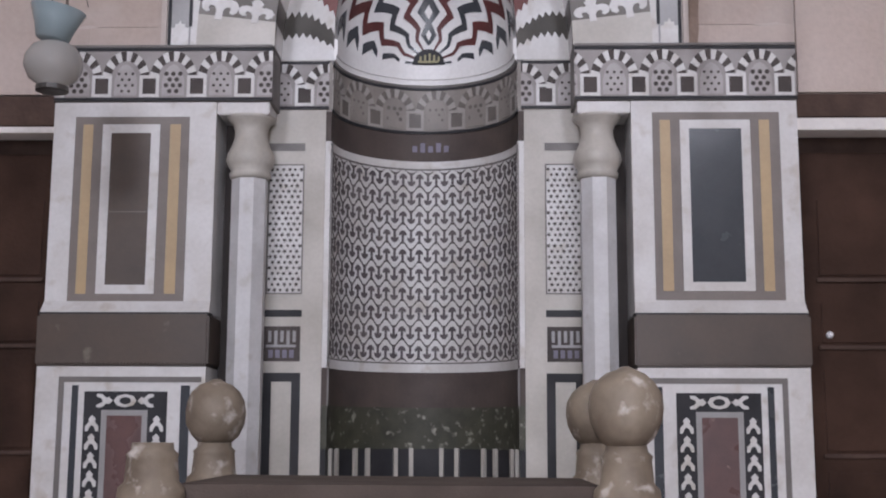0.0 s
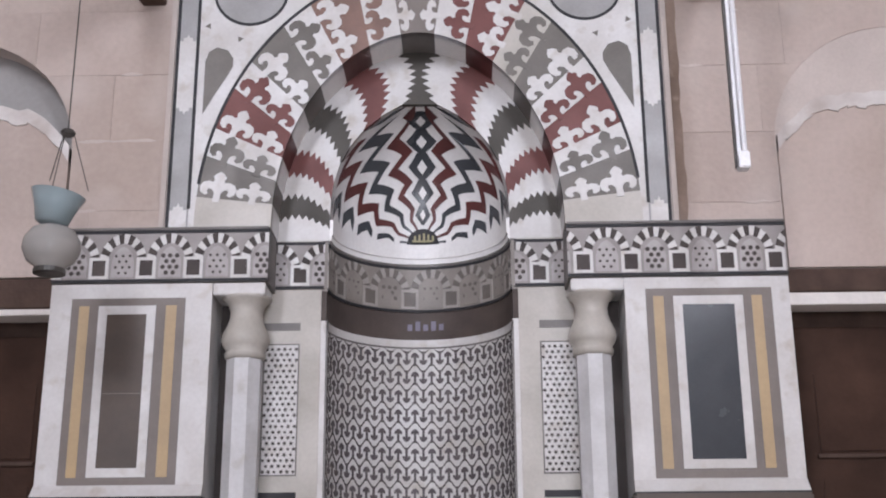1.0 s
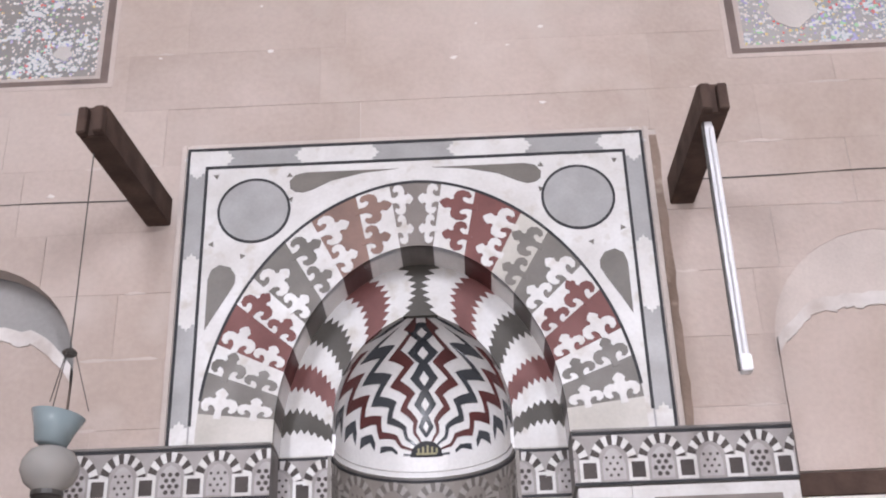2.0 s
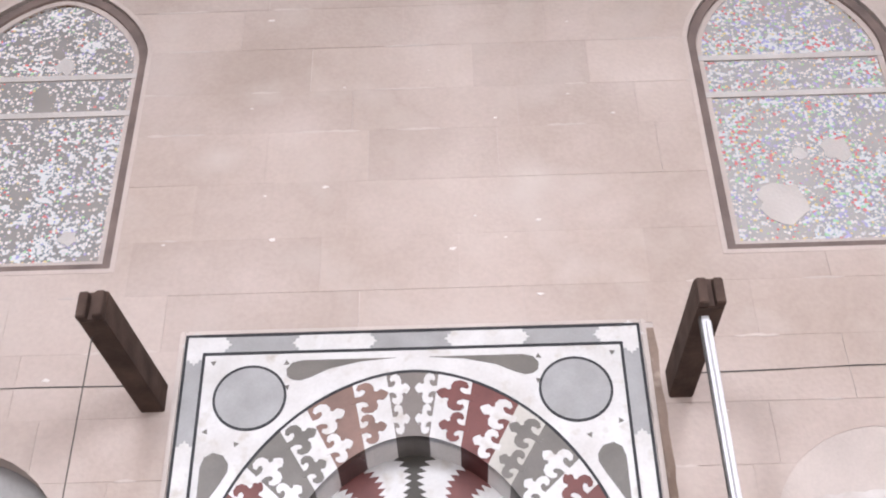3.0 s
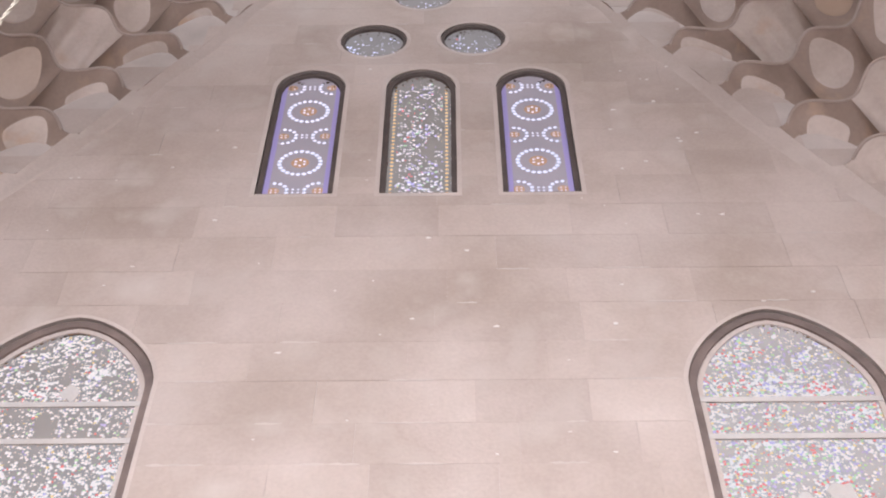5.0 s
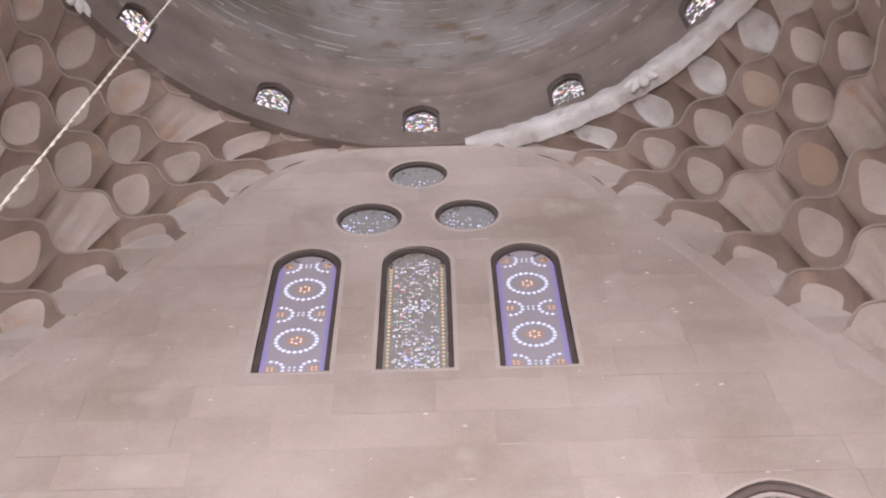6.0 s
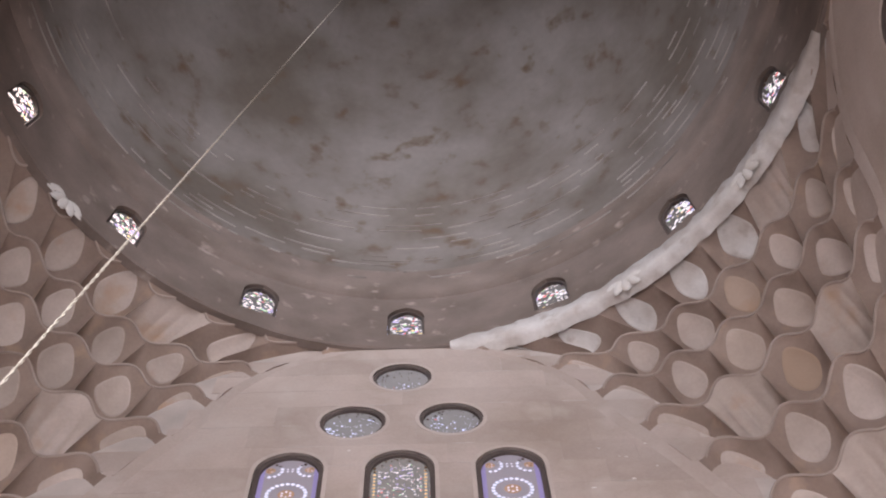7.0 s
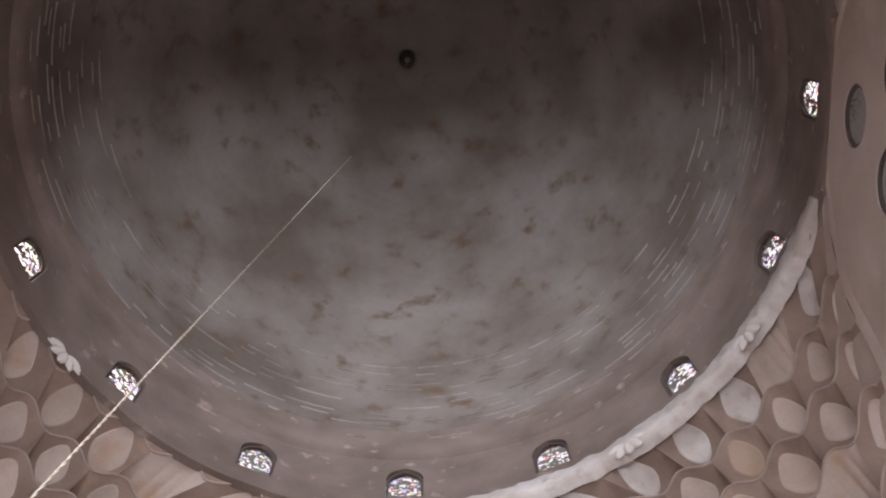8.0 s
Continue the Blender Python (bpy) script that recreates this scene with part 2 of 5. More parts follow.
def medallions(name, ground, glass, border):
    """Screen whose holes run in rings of beads round golden hearts, two rings above one another and half rings at the sides."""
    m = MATS[name] = bpy.data.materials.new(name)
    m.use_nodes = True
    t = m.node_tree
    k = Nodes(t)
    tex = t.nodes.new("ShaderNodeTexCoord")
    xyz = t.nodes.new("ShaderNodeSeparateXYZ")
    t.links.new(tex.outputs["Object"], xyz.inputs[0])
    u, v = xyz.outputs[0], k.op("ADD", xyz.outputs[2], 0.0)

    def beads(cx, period, shift, radius, count, size):
        dx = k.op("SUBTRACT", k.op("ABSOLUTE", u) if cx else u, cx)
        dz = k.op("SUBTRACT", k.op("MODULO", k.op("ADD", v, shift), period), period / 2)
        r = k.op("SQRT", k.op("ADD", k.op("MULTIPLY", dx, dx), k.op("MULTIPLY", dz, dz)))
        a = k.op("MULTIPLY", k.op("ARCTAN2", dz, dx), count / (2 * math.pi))
        fr = k.op("SUBTRACT", k.op("FRACT", k.op("ADD", a, 50.0)), 0.5)
        arc = k.op("MULTIPLY", fr, 2 * math.pi * radius / count)
        off = k.op("SUBTRACT", r, radius)
        d = k.op("SQRT", k.op("ADD", k.op("MULTIPLY", arc, arc), k.op("MULTIPLY", off, off)))
        return k.op("LESS_THAN", d, size), k.op("LESS_THAN", r, radius * 0.44)

    b1, h1 = beads(0, 0.98, 0.83, 0.205, 22, 0.0235)
    b2, h2 = beads(0.215, 0.98, 0.34, 0.13, 14, 0.021)
    b3, _ = beads(0, 0.98, 0.83, 0.05, 6, 0.014)
    b4, _ = beads(0, 0.98, 0.34, 0.035, 4, 0.013)
    b5, _ = beads(0.215, 0.98, 0.34, 0.03, 4, 0.010)
    bead = k.op("MAXIMUM", k.op("MAXIMUM", k.op("MAXIMUM", b1, b2), b3), k.op("MAXIMUM", b4, b5))
    bead = k.op("MULTIPLY", bead, k.op("LESS_THAN", k.op("ABSOLUTE", u), 0.255))
    heart = k.op("MAXIMUM", h1, h2)
    edge = k.op("GREATER_THAN", k.op("ABSOLUTE", u), 0.265)
    b = t.nodes["Principled BSDF"]
    b.inputs["Roughness"].default_value = 0.7
    k.put(b.inputs["Base Color"], k.mix(edge, k.mix(k.op("MULTIPLY", heart, 0.7), (*ground, 1), (0.62, 0.33, 0.13, 1)), (*border, 1)))
    clear = t.nodes.new("ShaderNodeBsdfTransparent")
    clear.inputs[0].default_value = (*glass, 1)
    mx = t.nodes.new("ShaderNodeMixShader")
    k.put(mx.inputs[0], bead)
    t.links.new(b.outputs[0], mx.inputs[1])
    t.links.new(clear.outputs[0], mx.inputs[2])
    t.links.new(mx.outputs[0], t.nodes["Material Output"].inputs[0])
    return m


SCREEN_LEFT = pierced("pierced_stucco_clear", (0.31, 0.285, 0.265), 40, 0.80, (1, 0.745, 0.48), 0.70, 0.20)
SCREEN_RIGHT = pierced("pierced_stucco_coloured", (0.43, 0.40, 0.375), 42, 0.84, (1, 0.745, 0.48), 0.70, 0.40)
SCREEN_SMALL = pierced("pierced_stucco_grey", (0.36, 0.335, 0.31), 31, 0.50, (1, 0.80, 0.60), 0.80, 0.2, beads=True)
SCREEN_OCULUS = pierced("pierced_stucco_oculus", (0.36, 0.35, 0.345), 22, 0.33, (1, 0.90, 0.82), 0.75, 0.05)
SCREEN_DRUM = pierced("pierced_stucco_drum", (0.22, 0.20, 0.18), 19, 0.80, (1, 0.80, 0.58), 0.95, 0.3)
BEADED = medallions("beaded_screen", (0.39, 0.355, 0.395), (1, 0.84, 0.70), (0.37, 0.32, 0.60))

# ---------------------------------------------------------------- building tools


def empty(name, m=None, label="", category="", group="", kind=""):
    ob = new(name)
    ob.empty_display_size = 0.1
    if m is not None:
        ob.matrix_world = m
    return tagged(ob, label, category, group, kind)


def part(name, bm, material, parent=None, label="", smooth=False):
    me = bpy.data.meshes.new(name)
    bm.normal_update()
    bm.to_mesh(me)
    bm.free()
    me.materials.append(material)
    if smooth:
        for p in me.polygons:
            p.use_smooth = True
    ob = new(name, me)
    ob.parent = parent
    return tagged(ob, label)


class Flat:
    """A plane that faces the room: s to the right, z up, d towards the room."""

    def __init__(self, y=0.0):
        self.y = y

    def at(self, s, z, d):
        return Vector((s, self.y - d, z))


class Round:
    """The inside of a half cylinder: s along its arc from the middle, z up, d towards its axis."""

    def __init__(self, y, r):
        self.y, self.r = y, r

    def at(self, s, z, d):
        a = s / self.r
        return Vector(((self.r - d) * math.sin(a), self.y + (self.r - d) * math.cos(a), z))


def plate(bm, pts, surf, d0, d1):
    """A slab with the outline pts on a surface, from depth d0 to d1."""
    front = [bm.verts.new(surf.at(s, z, d1)) for s, z in pts]
    back = [bm.verts.new(surf.at(s, z, d0)) for s, z in pts]
    area = sum(a[0] * b[1] - b[0] * a[1] for a, b in zip(pts, pts[1:] + pts[:1]))
    if area < 0:
        front.reverse(), back.reverse()
    bm.faces.new(front)
    for i in range(len(front)):
        j = (i + 1) % len(front)
        bm.faces.new((front[j], front[i], back[i], back[j]))


def islands(polys):
    """Outlines that touch belong to one piece."""
    owner, seen = list(range(len(polys))), {}

    def root(i):
        while owner[i] != i:
            i = owner[i]
        return i

    for i, pts in enumerate(polys):
        for p in pts:
            key = (round(p[0], 4), round(p[1], 4))
            if key in seen:
                owner[root(i)] = root(seen[key])
            seen[key] = i
    found = {}
    for i, pts in enumerate(polys):
        found.setdefault(root(i), []).append(pts)
    return list(found.values())


def plates(name, polys, surf, d0, d1, material, parent, label="", stuff=False):
    """Slabs on a surface: those that touch are welded into one piece, each piece an object; stuff: all in one."""
    ob = None
    for group in [list(polys)] if stuff or parent is None else islands(list(polys)):
        bm = bmesh.new()
        for pts in group:
            plate(bm, list(pts), surf, d0, d1)
        if len(group) > 1:
            bmesh.ops.remove_doubles(bm, verts=bm.verts, dist=1e-5)
        ob = part(name, bm, material, parent, label)
    return tagged(ob, kind="stuff") if stuff else ob


def box_pts(x0, x1, z0, z1):
    return [(x0, z0), (x1, z0), (x1, z1), (x0, z1)]


def strips(x0, x1, z0, z1, n):
    w = (x1 - x0) / n
    return [box_pts(x0 + i * w, x0 + (i + 1) * w, z0, z1) for i in range(n)]


def ring_pts(x0, x1, z0, z1, w):
    """Four bars of a rectangular frame of width w."""
    return [box_pts(x0, x1, z1 - w, z1), box_pts(x0, x1, z0, z0 + w), box_pts(x0, x0 + w, z0 + w, z1 - w), box_pts(x1 - w, x1, z0 + w, z1 - w)]


def clip(poly, a, b, keep_left):
    out = []
    side = lambda p: ((b[0] - a[0]) * (p[1] - a[1]) - (b[1] - a[1]) * (p[0] - a[0])) * (1 if keep_left else -1)
    for p, q in zip(poly, poly[1:] + poly[:1]):
        sp, sq = side(p), side(q)
        if sp >= 0:
            out.append(p)
        if (sp > 1e-9 and sq < -1e-9) or (sp < -1e-9 and sq > 1e-9):
            k = sp / (sp - sq)
            out.append((p[0] + (q[0] - p[0]) * k, p[1] + (q[1] - p[1]) * k))
    return out


def area_of(poly):
    return abs(sum(a[0] * b[1] - b[0] * a[1] for a, b in zip(poly, poly[1:] + poly[:1]))) / 2 if len(poly) > 2 else 0


def cut(polys, hole):
    """Convex outlines less one convex, counter-clockwise hole."""
    done = []
    hx, hz = [p[0] for p in hole], [p[1] for p in hole]
    for poly in polys:
        px, pz = [p[0] for p in poly], [p[1] for p in poly]
        if max(px) <= min(hx) or min(px) >= max(hx) or max(pz) <= min(hz) or min(pz) >= max(hz):
            done.append(poly)
            continue
        rest, shed = poly, []
        for a, b in zip(hole, hole[1:] + hole[:1]):
            out = clip(rest, a, b, False)
            if area_of(out) > 1e-5:
                shed.append(out)
            rest = clip(rest, a, b, True)
            if area_of(rest) < 1e-5:
                break
        done += [poly] if area_of(rest) < 1e-5 else shed
    return done


def pointed(a, b, n=10):
    """Points of a pointed arch of half width a and height b, from the right springing to the left, about its base's middle."""
    c = max((b * b - a * a) / (2 * a), 0)
    r = a + c
    top = math.acos(c / r)
    right = [(-c + r * math.cos(top * i / n), r * math.sin(top * i / n) * b / (r * math.sin(top))) for i in range(n + 1)]
    return right + [(-x, z) for x, z in right[-2::-1]]


def arched(cx, a, z0, z1, b, n=10):
    """Outline of an arched opening, counter-clockwise: jambs from z0 to z1, arch of height b on them."""
    return [(cx - a, z0), (cx + a, z0)] + [(cx + x, z1 + z) for x, z in pointed(a, b, n)]


def keeled(cx, a, z0, z1, b, n=12):
    """The same with a flatter, keel-shaped arch."""
    right = [(a * math.cos(math.pi / 2 * i / n), b * (1 - math.cos(math.pi / 2 * i / n) ** 1.65) ** 0.62) for i in range(n + 1)]
    return [(cx - a, z0), (cx + a, z0)] + [(cx + x, z1 + z) for x, z in right + [(-x, z) for x, z in right[-2::-1]]]


def disc(cx, cz, r, n=24, rz=None):
    return [(cx + r * math.cos(2 * math.pi * i / n), cz + (rz or r) * math.sin(2 * math.pi * i / n)) for i in range(n)]


def hoop(outer, inner):
    """Quads between two outlines of equal count."""
    n = len(outer)
    return [[outer[i], outer[(i + 1) % n], inner[(i + 1) % n], inner[i]] for i in range(n)]


def lathe(bm, profile, n=24, centre=(0, 0, 0), turn=0.0, cap=True):
    """A turned solid from (radius, height) pairs, from bottom to top."""
    rows = []
    for r, z in profile:
        rows.append([bm.verts.new((centre[0] + r * math.cos(turn + 2 * math.pi * i / n), centre[1] + r * math.sin(turn + 2 * math.pi * i / n), centre[2] + z)) for i in range(n)])
    for lo, hi in zip(rows, rows[1:]):
        for i in range(n):
            bm.faces.new((lo[i], lo[(i + 1) % n], hi[(i + 1) % n], hi[i]))
    if cap:
        bm.faces.new(rows[-1])
        bm.faces.new(rows[0][::-1])


def rod(bm, points, r, n=8):
    """A round bar through points."""
    rows = []
    for i, p in enumerate(points):
        p = Vector(p)
        way = (Vector(points[min(i + 1, len(points) - 1)]) - Vector(points[max(i - 1, 0)])).normalized()
        a = way.orthogonal().normalized()
        b = way.cross(a)
        rows.append([bm.verts.new(p + r * (a * math.cos(2 * math.pi * k / n) + b * math.sin(2 * math.pi * k / n))) for k in range(n)])
    for lo, hi in zip(rows, rows[1:]):
        best = min(range(n), key=lambda k: (lo[0].co - hi[k].co).length)
        for k in range(n):
            bm.faces.new((lo[k], lo[(k + 1) % n], hi[(k + 1 + best) % n], hi[(k + best) % n]))
    bm.faces.new(rows[0][::-1]), bm.faces.new(rows[-1])


def block(bm, lo, hi, bevel=0.0):
    made = bmesh.ops.create_cube(bm, size=1)["verts"]
    for v in made:
        v.co = Vector([lo[i] + (v.co[i] + 0.5) * (hi[i] - lo[i]) for i in range(3)])
    if bevel:
        bmesh.ops.bevel(bm, geom=list({e for v in made for e in v.link_edges}), offset=bevel, segments=2, affect="EDGES")


def slab(name, lo, hi, material, parent=None, bevel=0.0, label=""):
    bm = bmesh.new()
    block(bm, lo, hi, bevel)
    return part(name, bm, material, parent, label)


# ---------------------------------------------------------------- the room
S = 5.19                 # half the room's width
CY = -5.13               # the room's middle
WALL = 0.06              # the face of the wall with the niche
Z_DRUM, Z_DOME, Z_TOP = 16.1, 17.75, 25.6

BIG = {-1: keeled(-2.86, 0.77, 6.40, 8.46, 0.79), 1: keeled(2.91, 0.785, 6.41, 8.42, 0.87)}
TALL = [arched(x, 0.375, 11.02, 13.0, 0.40) for x in (-1.235, -0.04, 1.15)]
OCULI = [disc(-0.60, 14.08, 0.385), disc(0.545, 14.12, 0.375), disc(-0.035, 15.23, 0.37)]
LUNETTE = {s: arched(s * 2.80, 0.71, 3.52, 4.30, 0.75) for s in (-1, 1)}
DOORS = {s: box_pts(min(s * 2.06, s * 3.5), max(s * 2.06, s * 3.5), 0, 3.50) for s in (-1, 1)}
HOLES = [*BIG.values(), *TALL, *OCULI, *LUNETTE.values(), *DOORS.values()]

solid = [box_pts(-S - 1, S + 1, 0, 16.4)]
for h in HOLES + [box_pts(-1.3, 1.3, 0, 5.2)]:
    solid = cut(solid, h)
tagged(plates("wall_north", solid, Flat(WALL + 0.004), -0.15, 0, MORTAR, None), "pale pink limestone wall behind the prayer niche", "wall", kind="structure")
north = bpy.data.objects["wall_north"]

for name, m in (("wall_east", pose(S, CY, 0, 0, 0, -90)), ("wall_west", pose(-S, CY, 0, 0, 0, 90)), ("wall_south", pose(0, CY - S, 0, 0, 0, 180))):
    face = [box_pts(-S, S, 0, 16.4)]
    if name == "wall_east":
        for h in TALL + OCULI:
            face = cut(face, h)
    if name == "wall_south":
        for h in (box_pts(-1.2, 1.2, 0, 4.4), *BIG.values()):
            face = cut(face, h)
    ob = plates(name, face, Flat(0), -0.15, 0, ASHLAR, None)
    ob.matrix_world = m
    tagged(ob, "plain pale limestone wall of the domed chamber", "wall", kind="structure")
tagged(slab("floor", (-S - 1, CY - S - 1, -0.2), (S + 1, 1, 0), FLOOR), "worn grey stone floor of the chamber", "floor", kind="structure")


def window(name, outline, inner, y, glass, label, bars=(), paint=None, glass_z=0.0):
    """A screen in its opening: a painted border and the pierced sheet behind it."""
    cx = sum(p[0] for p in outline) / len(outline)
    top = empty(name, pose(cx, y, glass_z), label, "window", kind="structure")
    here = lambda pts: [(s - cx, z - glass_z) for s, z in pts]
    plates("window_frame", hoop(here(outline), here(inner)), Flat(0), -0.10, 0.0, paint or LEAD, top)
    pane = plates("pane", [here(inner)], Flat(0), -0.052, -0.037, glass, top)
    pane.visible_shadow = False
    for z in bars:
        xs = [p[0] for p in here(inner)]
        plates("bar", [box_pts(min(xs), max(xs), z - glass_z - 0.026, z - glass_z + 0.026)], Flat(0), -0.042, -0.022, BAR, top)
    return top


def shrink(outline, w):
    """The same arched outline, set in by w."""
    xs, zs = [p[0] for p in outline], [p[1] for p in outline]
    cx, hw = (min(xs) + max(xs)) / 2, (max(xs) - min(xs)) / 2
    z0, z1 = min(zs), max(zs)
    return [(cx + (x - cx) * (hw - w) / hw, z0 + w + (z - z0) * (z1 - z0 - 2 * w) / (z1 - z0)) for x, z in outline]


for i, s in enumerate((-1, 1)):
    w = window("window_%d" % (i + 1), BIG[s], shrink(BIG[s], 0.07), WALL + 0.035, SCREEN_RIGHT if s > 0 else SCREEN_LEFT,
               "large pointed stucco window glittering with %s glass" % ("red, blue and clear" if s > 0 else "mostly clear"), bars=(8.29, 7.90), paint=REVEAL)
    inner = shrink(BIG[s], 0.07)
    cx = sum(p[0] for p in BIG[s]) / len(BIG[s])
    here = [(x - cx, z) for x, z in inner]
    plates("plaster_rim", hoop(here, [(x - cx, z) for x, z in shrink(BIG[s], 0.115)]), Flat(0), -0.045, -0.027, PLASTER, w)
    rnd = random.Random(40 + i)
    for px, pz, r in (((2.60, 6.86, 0.19), (3.07, 7.33, 0.12), (2.80, 7.30, 0.06)) if s > 0 else ((-2.45, 6.72, 0.07), (-2.75, 8.42, 0.09))):
        blot = [(px - cx + r * rnd.uniform(0.7, 1.15) * math.cos(2 * math.pi * q / 14), pz + r * rnd.uniform(0.6, 1.2) * math.sin(2 * math.pi * q / 14)) for q in range(14)]
        plates("plaster_patch", [blot], Flat(0), -0.039, -0.029, BAR, w, "rough plaster mend")
TOPS = []
for i, o in enumerate(TALL):
    TOPS.append(window("window_%d" % (3 + i), o, shrink(o, 0.055), WALL + 0.03, SCREEN_SMALL if i == 1 else BEADED,
                "tall arched window of clear and amber glass beads" if i == 1 else "tall arched window with violet border and bead medallions", glass_z=11.02))
for i, o in enumerate(OCULI):
    TOPS.append(window("window_%d" % (6 + i), o, [(p[0] + (q[0] - p[0]) * 0.88, p[1] + (q[1] - p[1]) * 0.88) for p, q in zip([(sum(a[0] for a in o) / 24, sum(a[1] for a in o) / 24)] * 24, o)],
                WALL + 0.025, SCREEN_OCULUS, "round stucco window with a dark painted rim"))
for w in TOPS:
    copy_thing(w, pose(S, CY, 0, 0, 0, -90) @ pose(w.location.x, w.location.y - WALL, w.location.z))

# plastered edges round the openings
for i, o in enumerate([*BIG.values(), *TALL, *OCULI]):
    k = -0.035 if i < 2 else -0.045
    ob = plates("trim", hoop(shrink(o, k), o), Flat(WALL), -0.05, 0.006, PLASTER, None)
    tagged(ob, "pale plaster edge round a window opening", "trim", kind="structure")

# arched recesses over the doors, walled up to the haunches
for i, s in enumerate((-1, 1)):
    rec = empty("blind_arch_%d" % (i + 1), pose(s * 2.80, 0, 0), "arched recess, walled up with rough stone below grey plaster", "blind arch", kind="structure")
    plates("back_plaster", [box_pts(-0.8, 0.8, 3.5, 5.2)], Flat(0.24), -0.05, 0, GREYWALL, rec)
    rnd = random.Random(5 + i)
    n = 26
    edge = []
    for k in range(n + 1):
        x = 0.70 - 1.40 * k / n
        z = 4.50 + 0.10 * (1 - (x / 0.7) ** 2) - 0.75 * max(0, abs(x) / 0.7 - 0.62) ** 1.5 + rnd.uniform(-0.012, 0.012)
        edge.append((x, z))
    polys = [[(edge[k][0], 3.53), (edge[k][0], edge[k][1]), (edge[k + 1][0], edge[k + 1][1]), (edge[k + 1][0], 3.53)] for k in range(n)]
    plates("stone_infill", polys, Flat(WALL), -0.16, 0.022, ASHLAR, rec)
    lip = [[(a[0], a[1] - 0.07 - rnd.uniform(0, 0.02)), (a[0], a[1] + 0.012), (b[0], b[1] + 0.012), (b[0], b[1] - 0.07 - rnd.uniform(0, 0.02))] for a, b in zip(edge, edge[1:])]
    plates("broken_edge", lip, Flat(WALL), -0.02, 0.034, LIMEWASH, rec)

# wooden doors in their recesses
tagged(slab("wall_behind_niche", (-3.7, 0.95, 0), (3.7, 1.1, 5.4), MORTAR), "rough masonry closing the wall behind niche and doors", "wall", kind="structure")
for s in (-1, 1):
    tagged(slab("recess_wall", (s * 2.78 - 0.78, 0.30, 0), (s * 2.78 + 0.78, 0.36, 3.58), BEAM), "dark boarding behind a door", "wall", kind="structure")
for i, s in enumerate((-1, 1)):
    d = empty("door_%d" % (i + 1), pose(s * 2.78, 0.22, 0), "tall dark brown panelled wooden door in a recess", "door", kind="structure")
    for k in (-1, 1):
        leaf = slab("door_leaf", (k * 0.345 - 0.34, 0, 0), (k * 0.345 + 0.34, 0.05, 3.22), WOOD, d, 0.006)
        for z0, z1 in ((0.15, 0.85), (1.0, 1.42), (1.52, 1.98), (2.12, 2.36), (2.5, 2.95)):
            bm = bmesh.new()
            block(bm, (k * 0.345 - 0.22, -0.012, z0), (k * 0.345 + 0.22, 0.01, z1), 0.01)
            part("panel", bm, WOOD, leaf)
            slab("ledge", (k * 0.345 - 0.23, -0.02, z0 - 0.03), (k * 0.345 + 0.23, 0.01, z0 - 0.008), BEAM, leaf, 0.004)
    if s > 0:
        bm = bmesh.new()
        lathe(bm, [(0.012, 0), (0.02, 0.015), (0.021, 0.03), (0.012, 0.043)], 12)
        knob = part("handle", bm, STEEL, d, "small bright metal knob")
        knob.matrix_local = pose(-s * 0.52, 0, 2.17, 90)
    slab("door_post", (-0.72, -0.10, 0), (-0.68, 0.1, 3.24), BEAM, d, 0.005)
    slab("door_post", (0.68, -0.10, 0), (0.72, 0.1, 3.24), BEAM, d, 0.005)
    z = 3.34 if s > 0 else 3.30
    tagged(slab("lintel_strip", (s * 2.79 - 0.72, 0.02, z - 0.035 if s > 0 else z), (s * 2.79 + 0.72, 0.2, z + 0.035), WHITEWASH, None, 0.004), "white painted strip over a door", "lintel", kind="structure")
    tagged(slab("lintel", (s * 2.79 - 0.72, 0.03, z + 0.037), (s * 2.79 + 0.72, 0.3, 3.52), BEAM, None, 0.01), "dark wooden lintel over a door", "lintel", kind="structure")

# ---------------------------------------------------------------- drum and dome
drum = empty("drum", pose(0, CY, 0), "low round stone drum with sixteen small windows", "drum", kind="structure")
RD = S - 0.005


class Barrel:
    def __init__(self, r, mid):
        self.r, self.mid = r, mid

    def at(self, s, z, d):
        a = self.mid + s / self.r
        return Vector(((self.r - d) * math.sin(a), (self.r - d) * math.cos(a), z))


DW = arched(0, 0.255, 16.50, 17.10, 0.34, 6)
for i in range(16):
    mid = 2 * math.pi * i / 16
    arc = RD * 2 * math.pi / 16
    cells = strips(-arc / 2, -0.32, Z_DRUM - 0.05, Z_DOME + 0.05, 3) + [box_pts(-0.32, 0.32, Z_DRUM - 0.05, Z_DOME + 0.05)] + strips(0.32, arc / 2, Z_DRUM - 0.05, Z_DOME + 0.05, 3)
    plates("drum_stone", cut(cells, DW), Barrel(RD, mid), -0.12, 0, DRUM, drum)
    w = empty("drum_window", pose(0, CY, 0, 0, 0, -math.degrees(mid)) @ pose(0, RD, 0), "small arched drum window with coloured glass", "window", "windows of the drum")
    plates("window_frame", hoop(DW, shrink(DW, 0.035)), Flat(0.05), -0.06, 0, LEAD, w)
    pane = plates("pane", [shrink(DW, 0.035)], Flat(0.09), -0.01, 0, SCREEN_DRUM, w)
    pane.visible_shadow = False


def dome_r(z):
    k = min(max((z - Z_DOME) / (Z_TOP - Z_DOME), 0), 1)
    return 5.10 * (1 - k ** 2.0) ** 0.60


